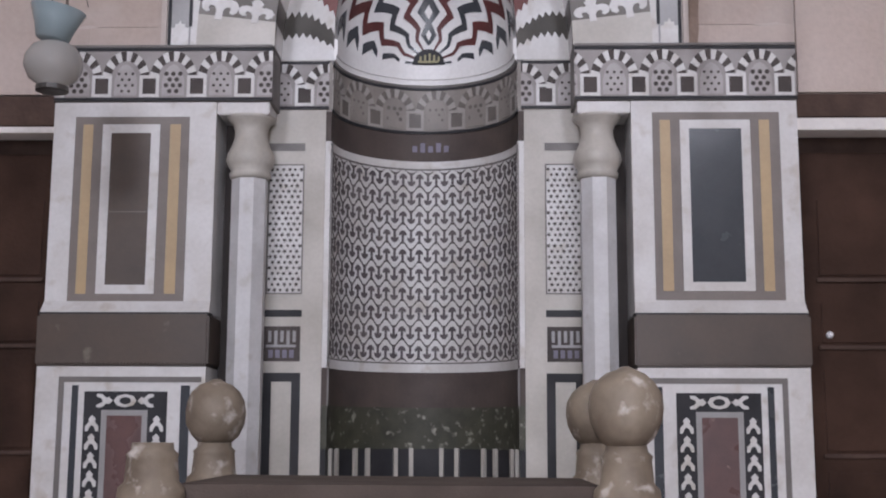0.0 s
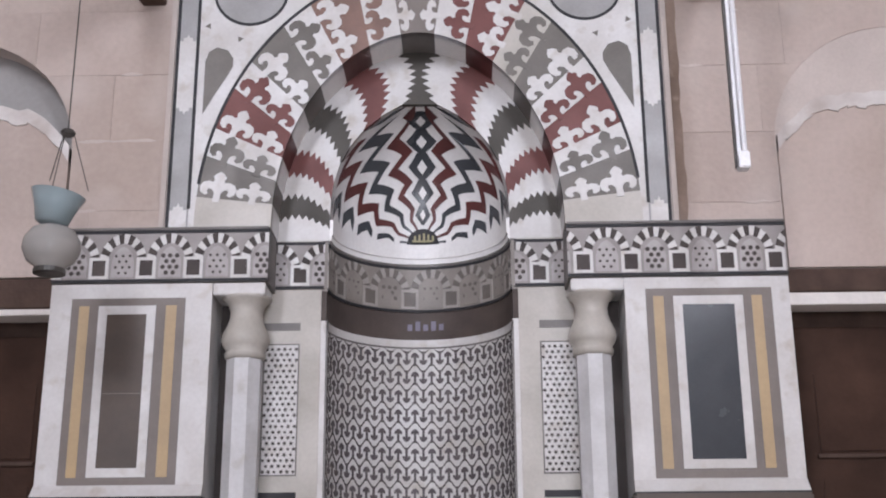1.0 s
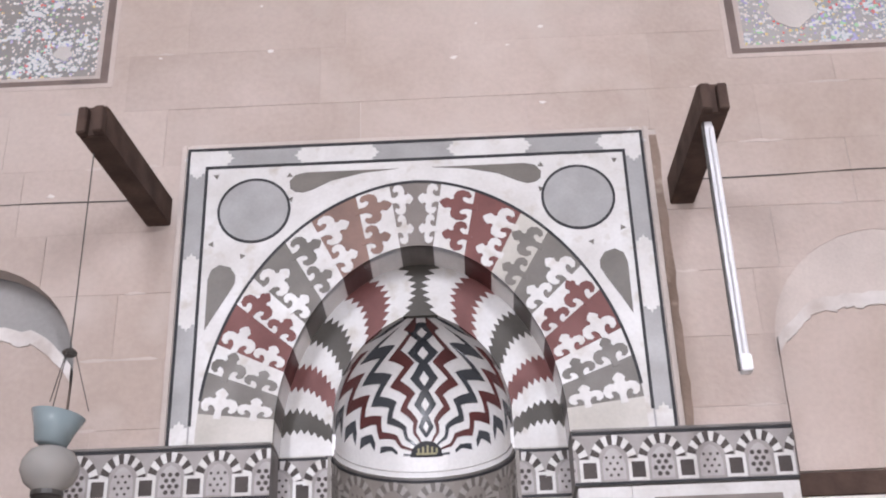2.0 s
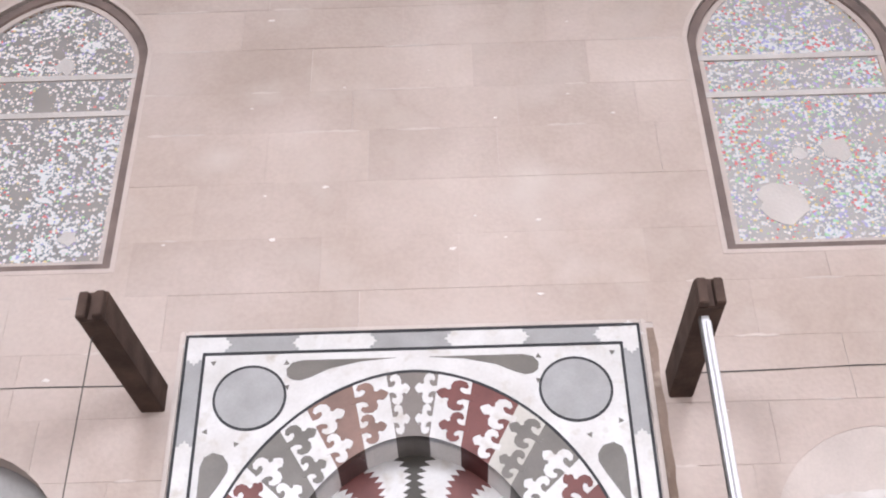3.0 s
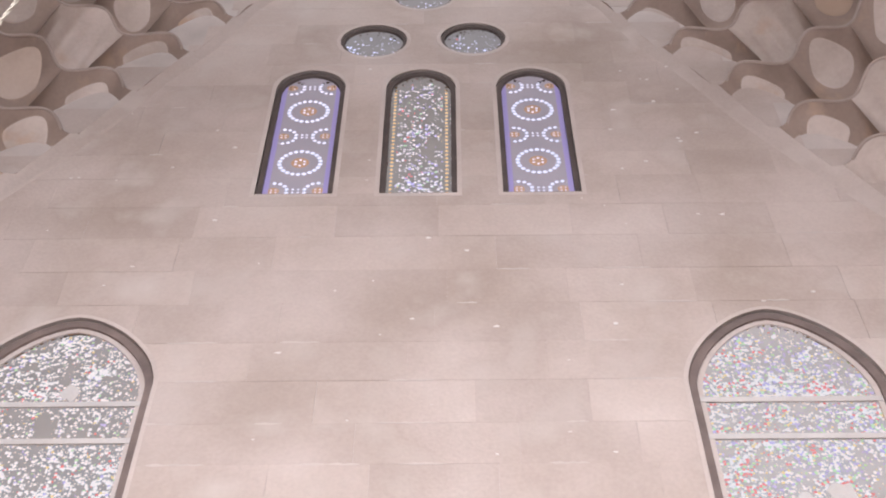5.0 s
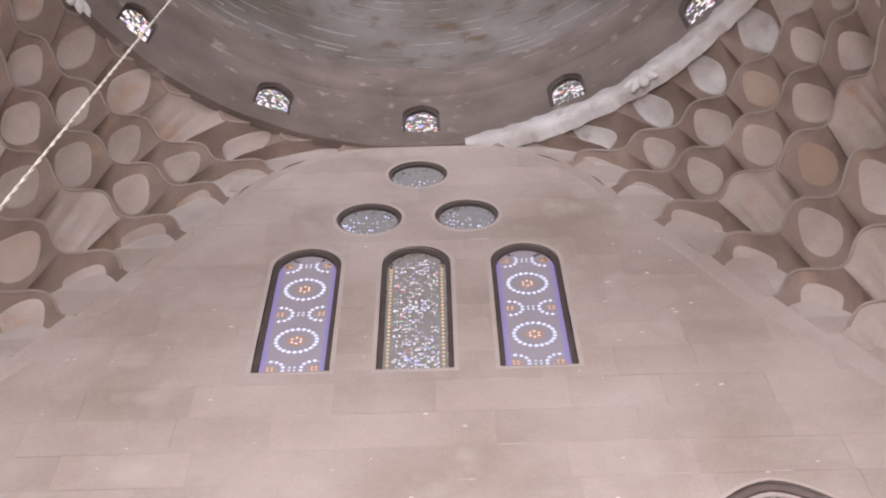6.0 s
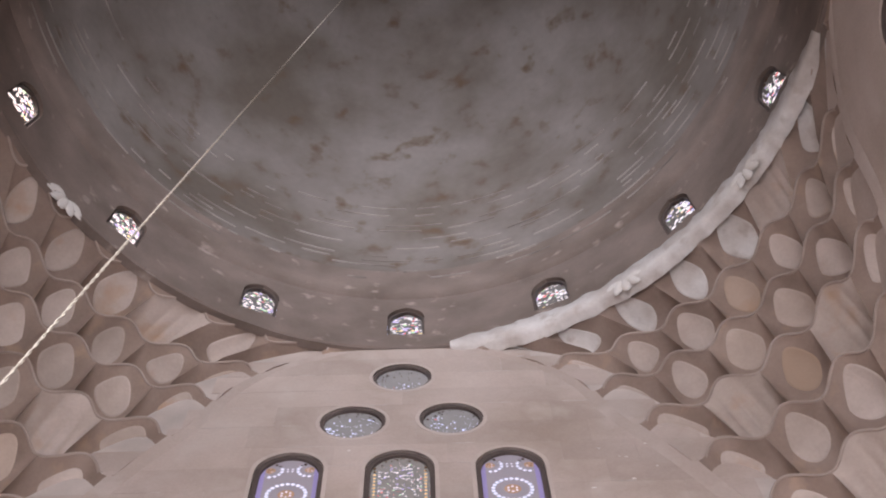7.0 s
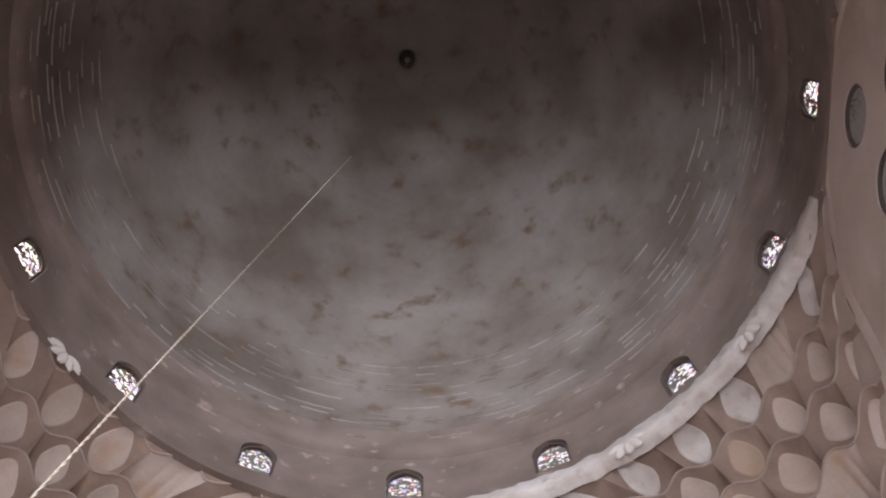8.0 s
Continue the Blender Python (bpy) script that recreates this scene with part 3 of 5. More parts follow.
bm = bmesh.new()
n = 96
rows = []
zs = [Z_DOME + (Z_TOP - Z_DOME - 0.01) * math.sin(math.pi / 2 * k / 30) for k in range(31)]
for z in zs:
    rows.append([bm.verts.new((dome_r(z) * math.sin(2 * math.pi * i / n), dome_r(z) * math.cos(2 * math.pi * i / n), z)) for i in range(n)])
for lo, hi in zip(rows, rows[1:]):
    for i in range(n):
        bm.faces.new((lo[i], hi[i], hi[(i + 1) % n], lo[(i + 1) % n]))
bm.faces.new(rows[-1])
skirt = [bm.verts.new((5.31 * math.sin(2 * math.pi * i / n), 5.31 * math.cos(2 * math.pi * i / n), Z_DOME)) for i in range(n)]
for i in range(n):
    bm.faces.new((skirt[i], rows[0][i], rows[0][(i + 1) % n], skirt[(i + 1) % n]))
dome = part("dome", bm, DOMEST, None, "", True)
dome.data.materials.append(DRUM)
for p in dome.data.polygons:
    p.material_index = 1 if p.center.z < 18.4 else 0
dome.location = (0, CY, 0)
tagged(dome, "high grey plastered dome with brown damp stains", "dome", kind="structure")
# courses of stone that stand out at the dome's foot, broken in places
rnd = random.Random(3)
courses = empty("dome_course", pose(0, CY, 0), "thin broken stone courses round the foot of the dome", "stone course", kind="structure")
for z in (18.30, 18.55, 18.75, 18.9, 19.05, 19.3, 19.42, 19.6, 19.85, 20.0, 20.3, 20.5):
    bm = bmesh.new()
    a = rnd.uniform(0, 0.3)
    end = a + 2 * math.pi
    while a < end:
        b = a + rnd.uniform(0.03, 0.20)
        r = dome_r(z) + 0.005
        m = max(2, int((b - a) / 0.05))
        for k in range(m):
            quad = []
            for ang in (a + (b - a) * k / m, a + (b - a) * (k + 1) / m):
                quad.append([bm.verts.new(((r - dr) * math.sin(ang), (r - dr) * math.cos(ang), z + dz)) for dr, dz in ((0, -0.018), (0.022, -0.012), (0.022, 0.01), (0.0, 0.018))])
            for q in range(3):
                bm.faces.new((quad[0][q], quad[0][q + 1], quad[1][q + 1], quad[1][q]))
        a = b + (rnd.uniform(0.03, 0.15) if rnd.random() < 0.6 else rnd.uniform(0.15, 0.5))
    part("course", bm, COURSE, courses)
bm = bmesh.new()
lathe(bm, [(0.05, -0.35), (0.12, -0.2), (0.16, -0.05), (0.16, 0)], 12, (0, 0, Z_TOP - 0.05))
boss = part("dome_hook", bm, METAL)
boss.location = (0, CY, 0)
tagged(boss, "dark iron hook at the crown of the dome", "hook")

# ---------------------------------------------------------------- stalactite corners
TIERS = [(9.50, 4.90), (10.20, 4.45), (10.87, 4.00), (11.50, 3.57), (12.28, 3.10), (13.20, 2.66), (14.05, 2.16), (14.93, 1.85), (15.58, 1.32), (16.14, 0.22)]
FLUTED = {(3, 1), (2, 0), (2, 1), (5, 1), (5, 3), (8, 5)}


def fillet(xt, a, push):
    """A point of the rounded corner that leaves the walls at xt: a from 0 (on the north wall) to 1 (on the east wall)."""
    rho = S - xt - push
    ang = math.pi / 2 * a
    return Vector((xt + rho * math.sin(ang), xt + rho * math.cos(ang)))


corner = empty("muqarnas_corner", pose(0, CY, 0), "pale stone stalactite corner of many hollow niches under the dome", "muqarnas", "corners under the dome")
rnd = random.Random(11)
white_hoods = []


def ease(k):
    k = min(max(k, 0.0), 1.0)
    return k * k * (3 - 2 * k)


def spread_at(z):
    """Where the corner leaves the walls at a height."""
    for (z0, x0), (z1, x1) in zip(TIERS, TIERS[1:]):
        if z <= z1:
            return x0 + (x1 - x0) * max(z - z0, 0) / (z1 - z0)
    return TIERS[-1][1]


def spans(k):
    """The k-th tier from below holds k hollows between two plain shoulders."""
    marks = [0.0] + [(i + 0.5) / (k + 1) for i in range(k + 1)] + [1.0]
    return list(zip(marks, marks[1:]))


def lip(k, a):
    """Height of the scalloped upper edge of a tier: an arch over every hollow, a low point at every joint."""
    if k < 0:
        return TIERS[0][0]
    z0, z1 = TIERS[k][0], TIERS[k + 1][0]
    for c, (a0, a1) in enumerate(spans(k)):
        if a <= a1 + 1e-9:
            u = 2 * (a - a0) / (a1 - a0) - 1
            if c == 0:
                u = (u + 1) / 2
            elif c == k + 1:
                u = (1 - u) / 2
            return z1 - (0.30 if k else 0.0) * (z1 - z0) * (0.5 - 0.5 * math.cos(math.pi * u))
    return z1


def on_corner(a, z, out):
    """A point of the corner's sweep, set back by out into the masonry."""
    p = fillet(spread_at(z), a, 0.08 * math.sin(math.pi * a) ** 1.3)
    out = out + 0.03 * (1 - ease(min(a, 1 - a) / 0.05))
    return Vector((p.x + math.sin(math.pi / 2 * a) * out, p.y + math.cos(math.pi / 2 * a) * out, z))


class Cell:
    """A hollow of the stalactite corner: u from -1 to 1 across, v from 0 at its foot, up its back and over the hood, to 1 at its lip."""

    def __init__(self, k, a0, a1, hollow, flute):
        self.k, self.a0, self.a1, self.hollow, self.flute = k, a0, a1, hollow, flute

    def at(self, u, v):
        a = self.a0 + (self.a1 - self.a0) * (u + 1) / 2
        low, high = lip(self.k - 1, a), lip(self.k, a)
        z = low + v * (high - low)
        round_u = max(0.0, 1 - u * u) ** 0.55
        g = ease(v / 0.10) if v < 0.10 else 1 - 0.98 * ((v - 0.10) / 0.90) ** 1.7
        if self.flute and v > 0.3:
            g *= 1 - 0.20 * abs(math.sin(2.5 * math.pi * u)) * math.sin(math.pi * (v - 0.3) / 0.7)
        return on_corner(a, z, self.hollow * round_u * g)

    def normal(self, u, v):
        e = 0.02
        n = (self.at(min(u + e, 0.99), v) - self.at(max(u - e, -0.99), v)).cross(self.at(u, min(v + e, 1)) - self.at(u, max(v - e, 0)))
        n.normalize()
        return n if n.x * math.sin(math.pi / 4) + n.y * math.cos(math.pi / 4) < 0 else -n


for k in range(len(TIERS) - 1):
    last = k == len(TIERS) - 2
    for c, (a0, a1) in enumerate(spans(k)):
        shoulder = c in (0, k + 1)
        flute = not shoulder and (k, c - 1) in FLUTED
        one = Cell(k, a0, a1, 0.0 if shoulder else rnd.uniform(0.36, 0.45), flute)
        nu = 44 if flute else 22
        us = [-math.cos(math.pi * i / nu) * 0.35 + 0.65 * (2 * i / nu - 1) for i in range(nu + 1)]
        bm = bmesh.new()
        rows = [[bm.verts.new(one.at(u, v)) for u in us] for v in ((0, 0.5, 1) if shoulder else (0, 0.03, 0.07, 0.10, 0.13, 0.2, 0.3, 0.4, 0.5, 0.6, 0.7, 0.8, 0.9, 0.96, 1.0))]
        for lo, hi in zip(rows, rows[1:]):
            for i in range(nu):
                bm.faces.new((lo[i], hi[i], hi[i + 1], lo[i + 1]))
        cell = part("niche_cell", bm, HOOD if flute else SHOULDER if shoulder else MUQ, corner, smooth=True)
        if not shoulder:
            # rounded rib along the lip
            sink = lambda u: 0.06 * ease((abs(u) - 0.55) / 0.45) if (c == 1 and u < 0) or (c == k and u > 0) else 0.0
            bm = bmesh.new()
            rod(bm, [one.at(u, 1.0) + Vector((0.7 * sink(u), 0.7 * sink(u), 0.008)) for u in us], 0.018, 6)
            part("rib", bm, RIB, cell, smooth=True)
        if shoulder or flute:
            continue
        # light from below painted on the hood: a pale oval, point at the lip
        bm = bmesh.new()
        cu, cq, hu, hq = rnd.uniform(-0.05, 0.05), rnd.uniform(0.66, 0.70), rnd.uniform(0.50, 0.64), rnd.uniform(0.20, 0.25)
        lean = rnd.uniform(-0.18, 0.18)

        def oval(r, i, lift):
            x, y = math.cos(2 * math.pi * i / 28), math.sin(2 * math.pi * i / 28)
            u = min(max(cu + hu * r * (x * (1 - 0.18 * max(y, 0)) + lean * y), -0.97), 0.97)
            q = min(max(cq + hq * r * y, 0.05), 0.985)
            return one.at(u, q) + one.normal(u, q) * lift

        rings = [[bm.verts.new(oval(r, i, lift)) for i in range(28)] for r, lift in ((0.2, 0.008), (0.45, 0.008), (0.7, 0.008), (0.88, 0.010), (0.97, 0.009), (1.03, -0.006))]
        bm.faces.new(rings[0])
        for lo, hi in zip(rings, rings[1:]):
            for i in range(28):
                bm.faces.new((lo[i], hi[i], hi[(i + 1) % 28], lo[(i + 1) % 28]))
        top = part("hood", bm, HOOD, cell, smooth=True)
        if last:
            white_hoods.append(top)
# plain strip over the topmost arches
bm = bmesh.new()
edge_row = []
for i in range(181):
    foot = lip(len(TIERS) - 2, i / 180)
    edge_row.append([bm.verts.new(on_corner(i / 180, foot + (TIERS[-1][0] + 0.02 - foot) * q, 0.0)) for q in (0, 0.5, 1)])
for lo, hi in zip(edge_row, edge_row[1:]):
    for q in range(2):
        bm.faces.new((lo[q], lo[q + 1], hi[q + 1], hi[q]))
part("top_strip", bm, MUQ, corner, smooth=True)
for k in (1, 2, 3):
    copy_thing(corner, pose(0, CY, 0, 0, 0, 90 * k))
for ob in white_hoods:
    ob.material_slots[0].link = "OBJECT"
    ob.material_slots[0].material = LIMEWASH
# ledge between corners and drum
bm = bmesh.new()
n = 96
inner = [bm.verts.new((RD * math.sin(2 * math.pi * i / n) * 0.999, RD * math.cos(2 * math.pi * i / n) * 0.999, Z_DRUM)) for i in range(n)]
outer = [bm.verts.new((max(-S - .5, min(S + .5, 2 * S * math.sin(2 * math.pi * i / n))), max(-S - .5, min(S + .5, 2 * S * math.cos(2 * math.pi * i / n))), Z_DRUM)) for i in range(n)]
for i in range(n):
    bm.faces.new((outer[i], inner[i], inner[(i + 1) % n], outer[(i + 1) % n]))
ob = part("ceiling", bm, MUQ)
ob.location = (0, CY, 0)
tagged(ob, "stone ledge under the drum", "ceiling", kind="structure")
# whitewashed band along the foot of the drum, patchy, with fluted shells
band = empty("whitewashed_band", pose(0, CY, 0), "patchy whitewashed plaster band with fluted shells under the drum", "cornice")
bm = bmesh.new()
rows = []
steps = 220
for k in range(steps + 1):
    deg = 6.5 + 71.0 * k / steps
    a = radians(deg)
    thin = min(1.0, 12.0 * min(k, steps - k) / steps + 0.2)
    rag = 0.05 * noise.noise(Vector((deg * 0.45, 1.7, 0))) + 0.012 * noise.noise(Vector((deg * 1.2, 5.2, 0)))
    top = 16.15 + (0.20 + 2.0 * rag) * thin
    low = 16.02 - (0.02 + 1.3 * rag) * thin
    rows.append([bm.verts.new((r * math.sin(a), r * math.cos(a), z)) for r, z in ((RD + 0.15 * thin, low - 0.06 * thin), (RD + 0.10 * thin, low - 0.04 * thin), (RD + 0.05 * thin, low - 0.012), (RD - 0.012, min(low + 0.02, 16.04)), (RD - 0.015, 16.12), (RD - 0.013, top - 0.01), (RD + 0.006, top))])
for lo, hi in zip(rows, rows[1:]):
    for q in range(6):
        bm.faces.new((lo[q], hi[q], hi[q + 1], lo[q + 1]))
part("plaster_run", bm, LIMEWASH, band, smooth=True)



def shell(deg, parent):
    """Five petals that hang from the foot of the drum at an angle from north."""
    bm = bmesh.new()
    for petal in range(5):
        t = radians(-64 + 32 * petal)
        rows = []
        for k in range(9):
            r = 0.05 + 0.29 * k / 8
            w = 0.014 + 0.050 * math.sin(math.pi * (k / 8) ** 1.3) ** 0.7
            row = []
            for i in range(7):
                c = math.cos(math.pi * i / 6)
                across, along = w * c, r
                a = radians(deg) + (along * math.sin(t) + across * math.cos(t)) / RD
                rr = RD + 0.03 - 0.075 * math.sin(math.pi * i / 6) * math.sin(math.pi * (0.15 + 0.8 * k / 8))
                row.append(bm.verts.new((rr * math.sin(a), rr * math.cos(a), 16.20 - along * math.cos(t) + across * math.sin(t))))
            rows.append(row)
        for lo, hi in zip(rows, rows[1:]):
            for q in range(6):
                bm.faces.new((lo[q], hi[q], hi[q + 1], lo[q + 1]))
    return part("shell", bm, WHITEWASH, parent, "fluted white plaster shell" if parent else "", True)


for deg in (33.5, 56.5):
    shell(deg, band)
lone = shell(-54, None)
lone.location = (0, CY, 0)
tagged(lone, "fluted white plaster shell under the drum", "cornice")

# ---------------------------------------------------------------- the prayer niche
MIH = empty("mihrab", pose(-0.02, 0, 0), "tall marble prayer niche with inlaid piers and arch", "mihrab")
F0, B0 = Flat(0.0), Flat(0.27)
NICHE = Round(0.27, 0.55)
ARC = 0.55 * math.pi / 2


def both(name, polys, surf, d0, d1, material, label=""):
    """The same slabs on both sides of the middle."""
    for s in (-1, 1):
        plates(name, [[(s * x, z) for x, z in p] for p in polys], surf, d0, d1, material, MIH, label)


# piers: body, ledge and foot
for s in (-1, 1):
    a, b = sorted((s * 1.17, s * 2.095))
    slab("pier_body", (a, 0, 2.20), (b, 0.30, 3.47), MARBLE, MIH)
    bm = bmesh.new()
    lo = [bm.verts.new(v) for v in ((a - 0.005, -0.055, 2.262), (b + 0.005, -0.055, 2.262), (b + 0.005, 0.2, 2.262), (a - 0.005, 0.2, 2.262))]
    hi = [bm.verts.new(v) for v in ((a, -0.003, 2.335), (b, -0.003, 2.335), (b, 0.2, 2.335), (a, 0.2, 2.335))]
    bm.faces.new(hi)
    for i in range(4):
        bm.faces.new((lo[i], lo[(i + 1) % 4], hi[(i + 1) % 4], hi[i]))
    part("pier_splay", bm, MARBLE, MIH)
    slab("pier_ledge", (a - 0.012, -0.072, 1.975), (b + 0.012, 0.25, 2.258), BROWN, MIH, 0.012, "dark brown stone ledge")
    slab("pier_foot", (a, -0.06, 0), (b, 0.25, 1.97), MARBLE, MIH)
# panels of the piers
for s, z_shift, ground, strips_at, rim, field in ((1, 0.008, (1.287, 1.994), ((1.328, 1.386), (1.879, 1.937)), (1.440, 1.830), SLATE),
                                                  (-1, -0.010, (1.320, 1.970), ((1.368, 1.429), (1.867, 1.924)), (1.486, 1.812), BROWN)):
    mirror = lambda polys: [[(s * x, z + z_shift) for x, z in p] for p in polys]
    plates("panel_ground", mirror([box_pts(*ground, 2.335, 3.395)]), F0, 0, 0.004, TAUPE, MIH)
    for x0, x1 in strips_at:
        plates("inlay_strip", mirror([box_pts(x0, x1, 2.385, 3.35)]), F0, 0.004, 0.007, YELLOW, MIH, "ochre yellow marble strip")
    plates("panel_frame", mirror(ring_pts(*rim, 2.385, 3.35, 0.05)), F0, 0.004, 0.009, MARBLE, MIH)
    plates("panel_field", mirror([box_pts(rim[0] + 0.05, rim[1] - 0.05, 2.435, 3.30)]), F0, 0.004, 0.007, field, MIH,
           "dark blue-grey polished panel" if s > 0 else "dark brown polished panel, cracked across")
plates("panel_crack", [box_pts(-1.755, -1.545, 2.835, 2.839)], F0, 0.007, 0.0078, TAUPE, MIH, "fine pale crack across the brown panel")
# black strips painted as the shaded gap between the piers and their ledges
for s in (-1, 1):
    a, b = sorted((s * 1.165, s * 2.10))
    slab("ledge_joint", (a, -0.060, 2.2585), (b, 0.05, 2.2675), BLACK, MIH)
# foot panels
FT = Flat(-0.06)
both("foot_line", [box_pts(1.19, 1.97, 1.885, 1.915), box_pts(1.94, 1.97, 0.1, 1.885)], FT, 0, 0.004, GREY)
both("foot_line", [box_pts(1.86, 1.895, 0.1, 1.868)], FT, 0, 0.004, SLATE)
both("foot_line", [box_pts(1.25, 1.30, 0.1, 1.868)], FT, 0, 0.004, SLATE)
both("foot_ground", [box_pts(1.372, 1.825, 0.15, 1.835)], FT, 0, 0.004, BLACK)
both("foot_frame", ring_pts(1.475, 1.727, 0.2, 1.735, 0.03), FT, 0.004, 0.009, GREY_LIGHT)
both("foot_field", [box_pts(1.505, 1.697, 0.23, 1.705)], FT, 0.004, 0.007, BURGUNDY, "mottled burgundy marble panel")
bm = bmesh.new()
arrow = [(-0.036, -0.045), (-0.036, -0.018), (-0.014, 0.008), (-0.020, 0.022), (0, 0.042), (0.020, 0.022), (0.014, 0.008), (0.036, -0.018), (0.036, -0.045), (0.022, -0.045), (0.012, -0.020), (0, -0.012), (-0.012, -0.020), (-0.022, -0.045)]
plate(bm, arrow, Flat(0), 0, 0.004)
first = None
for s in (-1, 1):
    for x in (1.424, 1.776):
        for k in range(16):
            m = pose(s * x, -0.065, 1.665 - 0.098 * k)
            if first is None:
                first = part("leaf_inlay", bm, MARBLE, MIH, "pale marble leaf inlay")
                first.matrix_local = m
            else:
                c = new("leaf_inlay", first.data)
                c.parent, c.matrix_local = MIH, m
                tagged(c, "pale marble leaf inlay")
    for dx in (-0.11, 0.11):
        c = new("leaf_inlay", first.data)
        c.parent, c.matrix_local = MIH, pose(s * 1.60 + dx, -0.065, 1.785, 0, 90 if dx < 0 else -90)
    plates("knot_inlay", hoop(disc(s * 1.60, 1.785, 0.062, 8, 0.036), disc(s * 1.60, 1.785, 0.034, 8, 0.02)), FT, 0.004, 0.009, MARBLE, MIH)

# bands of small arches
UNIT = 0.272


def arcade(surf, x0, x1, z0, z1, parent, first, ground, light=MARBLE, dark=DIM, d=0.004):
    """A frieze: arches of light and dark stones on little doorways, between two dark lines."""
    h = z1 - z0
    plates("frieze_ground", strips(x0, x1, z0, z1, max(1, round((x1 - x0) / 0.05))), surf, -0.03, d, ground, parent)
    plates("frieze_line", strips(x0, x1, z0, z0 + 0.016, max(1, round((x1 - x0) / 0.05))), surf, d, d + 0.007, BLACK, parent)
    plates("frieze_line", strips(x0, x1, z1 - 0.016, z1, max(1, round((x1 - x0) / 0.05))), surf, d, d + 0.007, BLACK, parent)
    lights, darks, fields, fine, doors, holes = [], [], [], [], [], []
    inside = lambda pts: any(x0 < p[0] < x1 for p in pts)
    i = math.floor((x0 - first) / UNIT) - 1
    while first + i * UNIT < x1 + UNIT:
        c = first + i * UNIT
        zc = z0 + 0.46 * h
        for k in range(12):
            a0, a1 = math.pi * (k + 0.02) / 12, math.pi * (k + 0.98) / 12
            q = [(c + r * math.cos(a), zc + r * 1.2 * math.sin(a) - 0.012) for r, a in ((0.086, a0), (0.134, a0), (0.134, a1), (0.086, a1))]
            if inside(q):
                (lights if k % 2 else darks).append(q)
        field = [(c + x, z0 + 0.03 + z) for x, z in [(-0.064, 0), (0.064, 0), (0.064, 0.09), (0.05, 0.14), (0.025, 0.172), (0, 0.185), (-0.025, 0.172), (-0.05, 0.14), (-0.064, 0.09)]]
        if inside(field):
            fields.append(field)
            for r in range(4):
                for q in range(3 if r % 2 else 2):
                    x = c + (q - (1 if r % 2 else 0.5)) * 0.04
                    fine.append(disc(x, z0 + 0.055 + r * 0.034, 0.0142 if i % 2 else 0.009, 6))
        m = c + UNIT / 2
        door = ring_pts(m - 0.056, m + 0.056, z0 + 0.02, z0 + 0.148, 0.018)
        if inside(door[0]):
            doors += door
            holes.append(box_pts(m - 0.038, m + 0.038, z0 + 0.02, z0 + 0.130))
        i += 1
    for name, polys, d0, d1, m in (("frieze_stone", lights, d, d + 0.005, light), ("frieze_stone", darks, d, d + 0.004, dark), ("frieze_lattice", fields, d, d + 0.003, FIELD if light is MARBLE else NICHE_GREY),
                                   ("frieze_inlay", fine, d + 0.003, d + 0.005, dark), ("frieze_doorway", doors, d, d + 0.006, light), ("frieze_door", holes, d, d + 0.003, dark)):
        polys = [q for q in (clip(clip(list(p), (x0, 0), (x0, 1), False), (x1, 0), (x1, 1), True) for p in polys) if area_of(q) > 2e-5]
        if polys:
            plates(name, polys, surf, d0, d1, m, parent, stuff=name == "frieze_inlay")


for s in (-1, 1):
    a, b = sorted((s * 0.855, s * 2.10))
    slab("entablature", (a, 0.0, 3.475), (b, 0.32, 3.785), GREY, MIH)
    arcade(Flat(-0.004), a, b, 3.478, 3.786, MIH, s * 1.08 if s > 0 else -1.15, LATTICE)
    slab("cornice_line", (a, -0.025, 3.787), (b, 0.30, 3.803), GREY, MIH, 0.004)
    slab("impost", (min(s * 0.87, s * 1.168), 0.002, 3.40), (max(s * 0.87, s * 1.168), 0.26, 3.473), MARBLE, MIH, 0.006)

# recess behind the columns, its shade put into the dark back; pilasters of the niche
for s in (-1, 1):
    a, b = sorted((s * 0.581, s * 0.945))
    slab("pilaster", (a, 0.27, 0), (b, 0.5, 3.80), MARBLE_WARM, MIH)
    a, b = sorted((s * 0.945, s * 1.20))
    slab("recess_back", (a, 0.285, 0), (b, 0.5, 3.80), DIM, MIH)
    arcade(Flat(0.268), *sorted((s * 0.565, s * 0.87)), 3.50, 3.79, MIH, s * (0.71 + UNIT / 2), LATTICE)
both("pilaster_line", [box_pts(0.70, 0.94, 3.25, 3.295)], B0, 0, 0.004, GREY)
both("pilaster_line", [box_pts(0.70, 0.94, 2.275, 2.315)], B0, 0, 0.004, BLACK)
both("star_panel", [box_pts(0.705, 0.905, 2.41, 3.165)], B0, 0, 0.004, MARBLE)
both("star_panel_line", ring_pts(0.70, 0.91, 2.405, 3.17, 0.008), B0, 0.004, 0.006, GREY)
rnd = random.Random(8)
stars = []
for r in range(23):
    for q in range(6):
        x, z = 0.724 + q * 0.0345 + (0.017 if r % 2 else 0) - 0.004 + rnd.uniform(-0.003, 0.003), 2.429 + r * 0.0322
        if x < 0.896:
            kind = (r + 2 * q) % 3
            n, big = (5, 0.0155) if kind else (4, 0.0105)
            turn = rnd.random()
            stars.append([(x + (big if k % 2 else 0.0065) * math.cos(math.pi * k / n + turn), z + (big if k % 2 else 0.0065) * math.sin(math.pi * k / n + turn)) for k in range(2 * n)])
for s in (-1, 1):
    plates("star_inlay", [[(s * x, z) for x, z in p] for p in stars], B0, 0.004, 0.007, DIM, MIH, stuff=True)
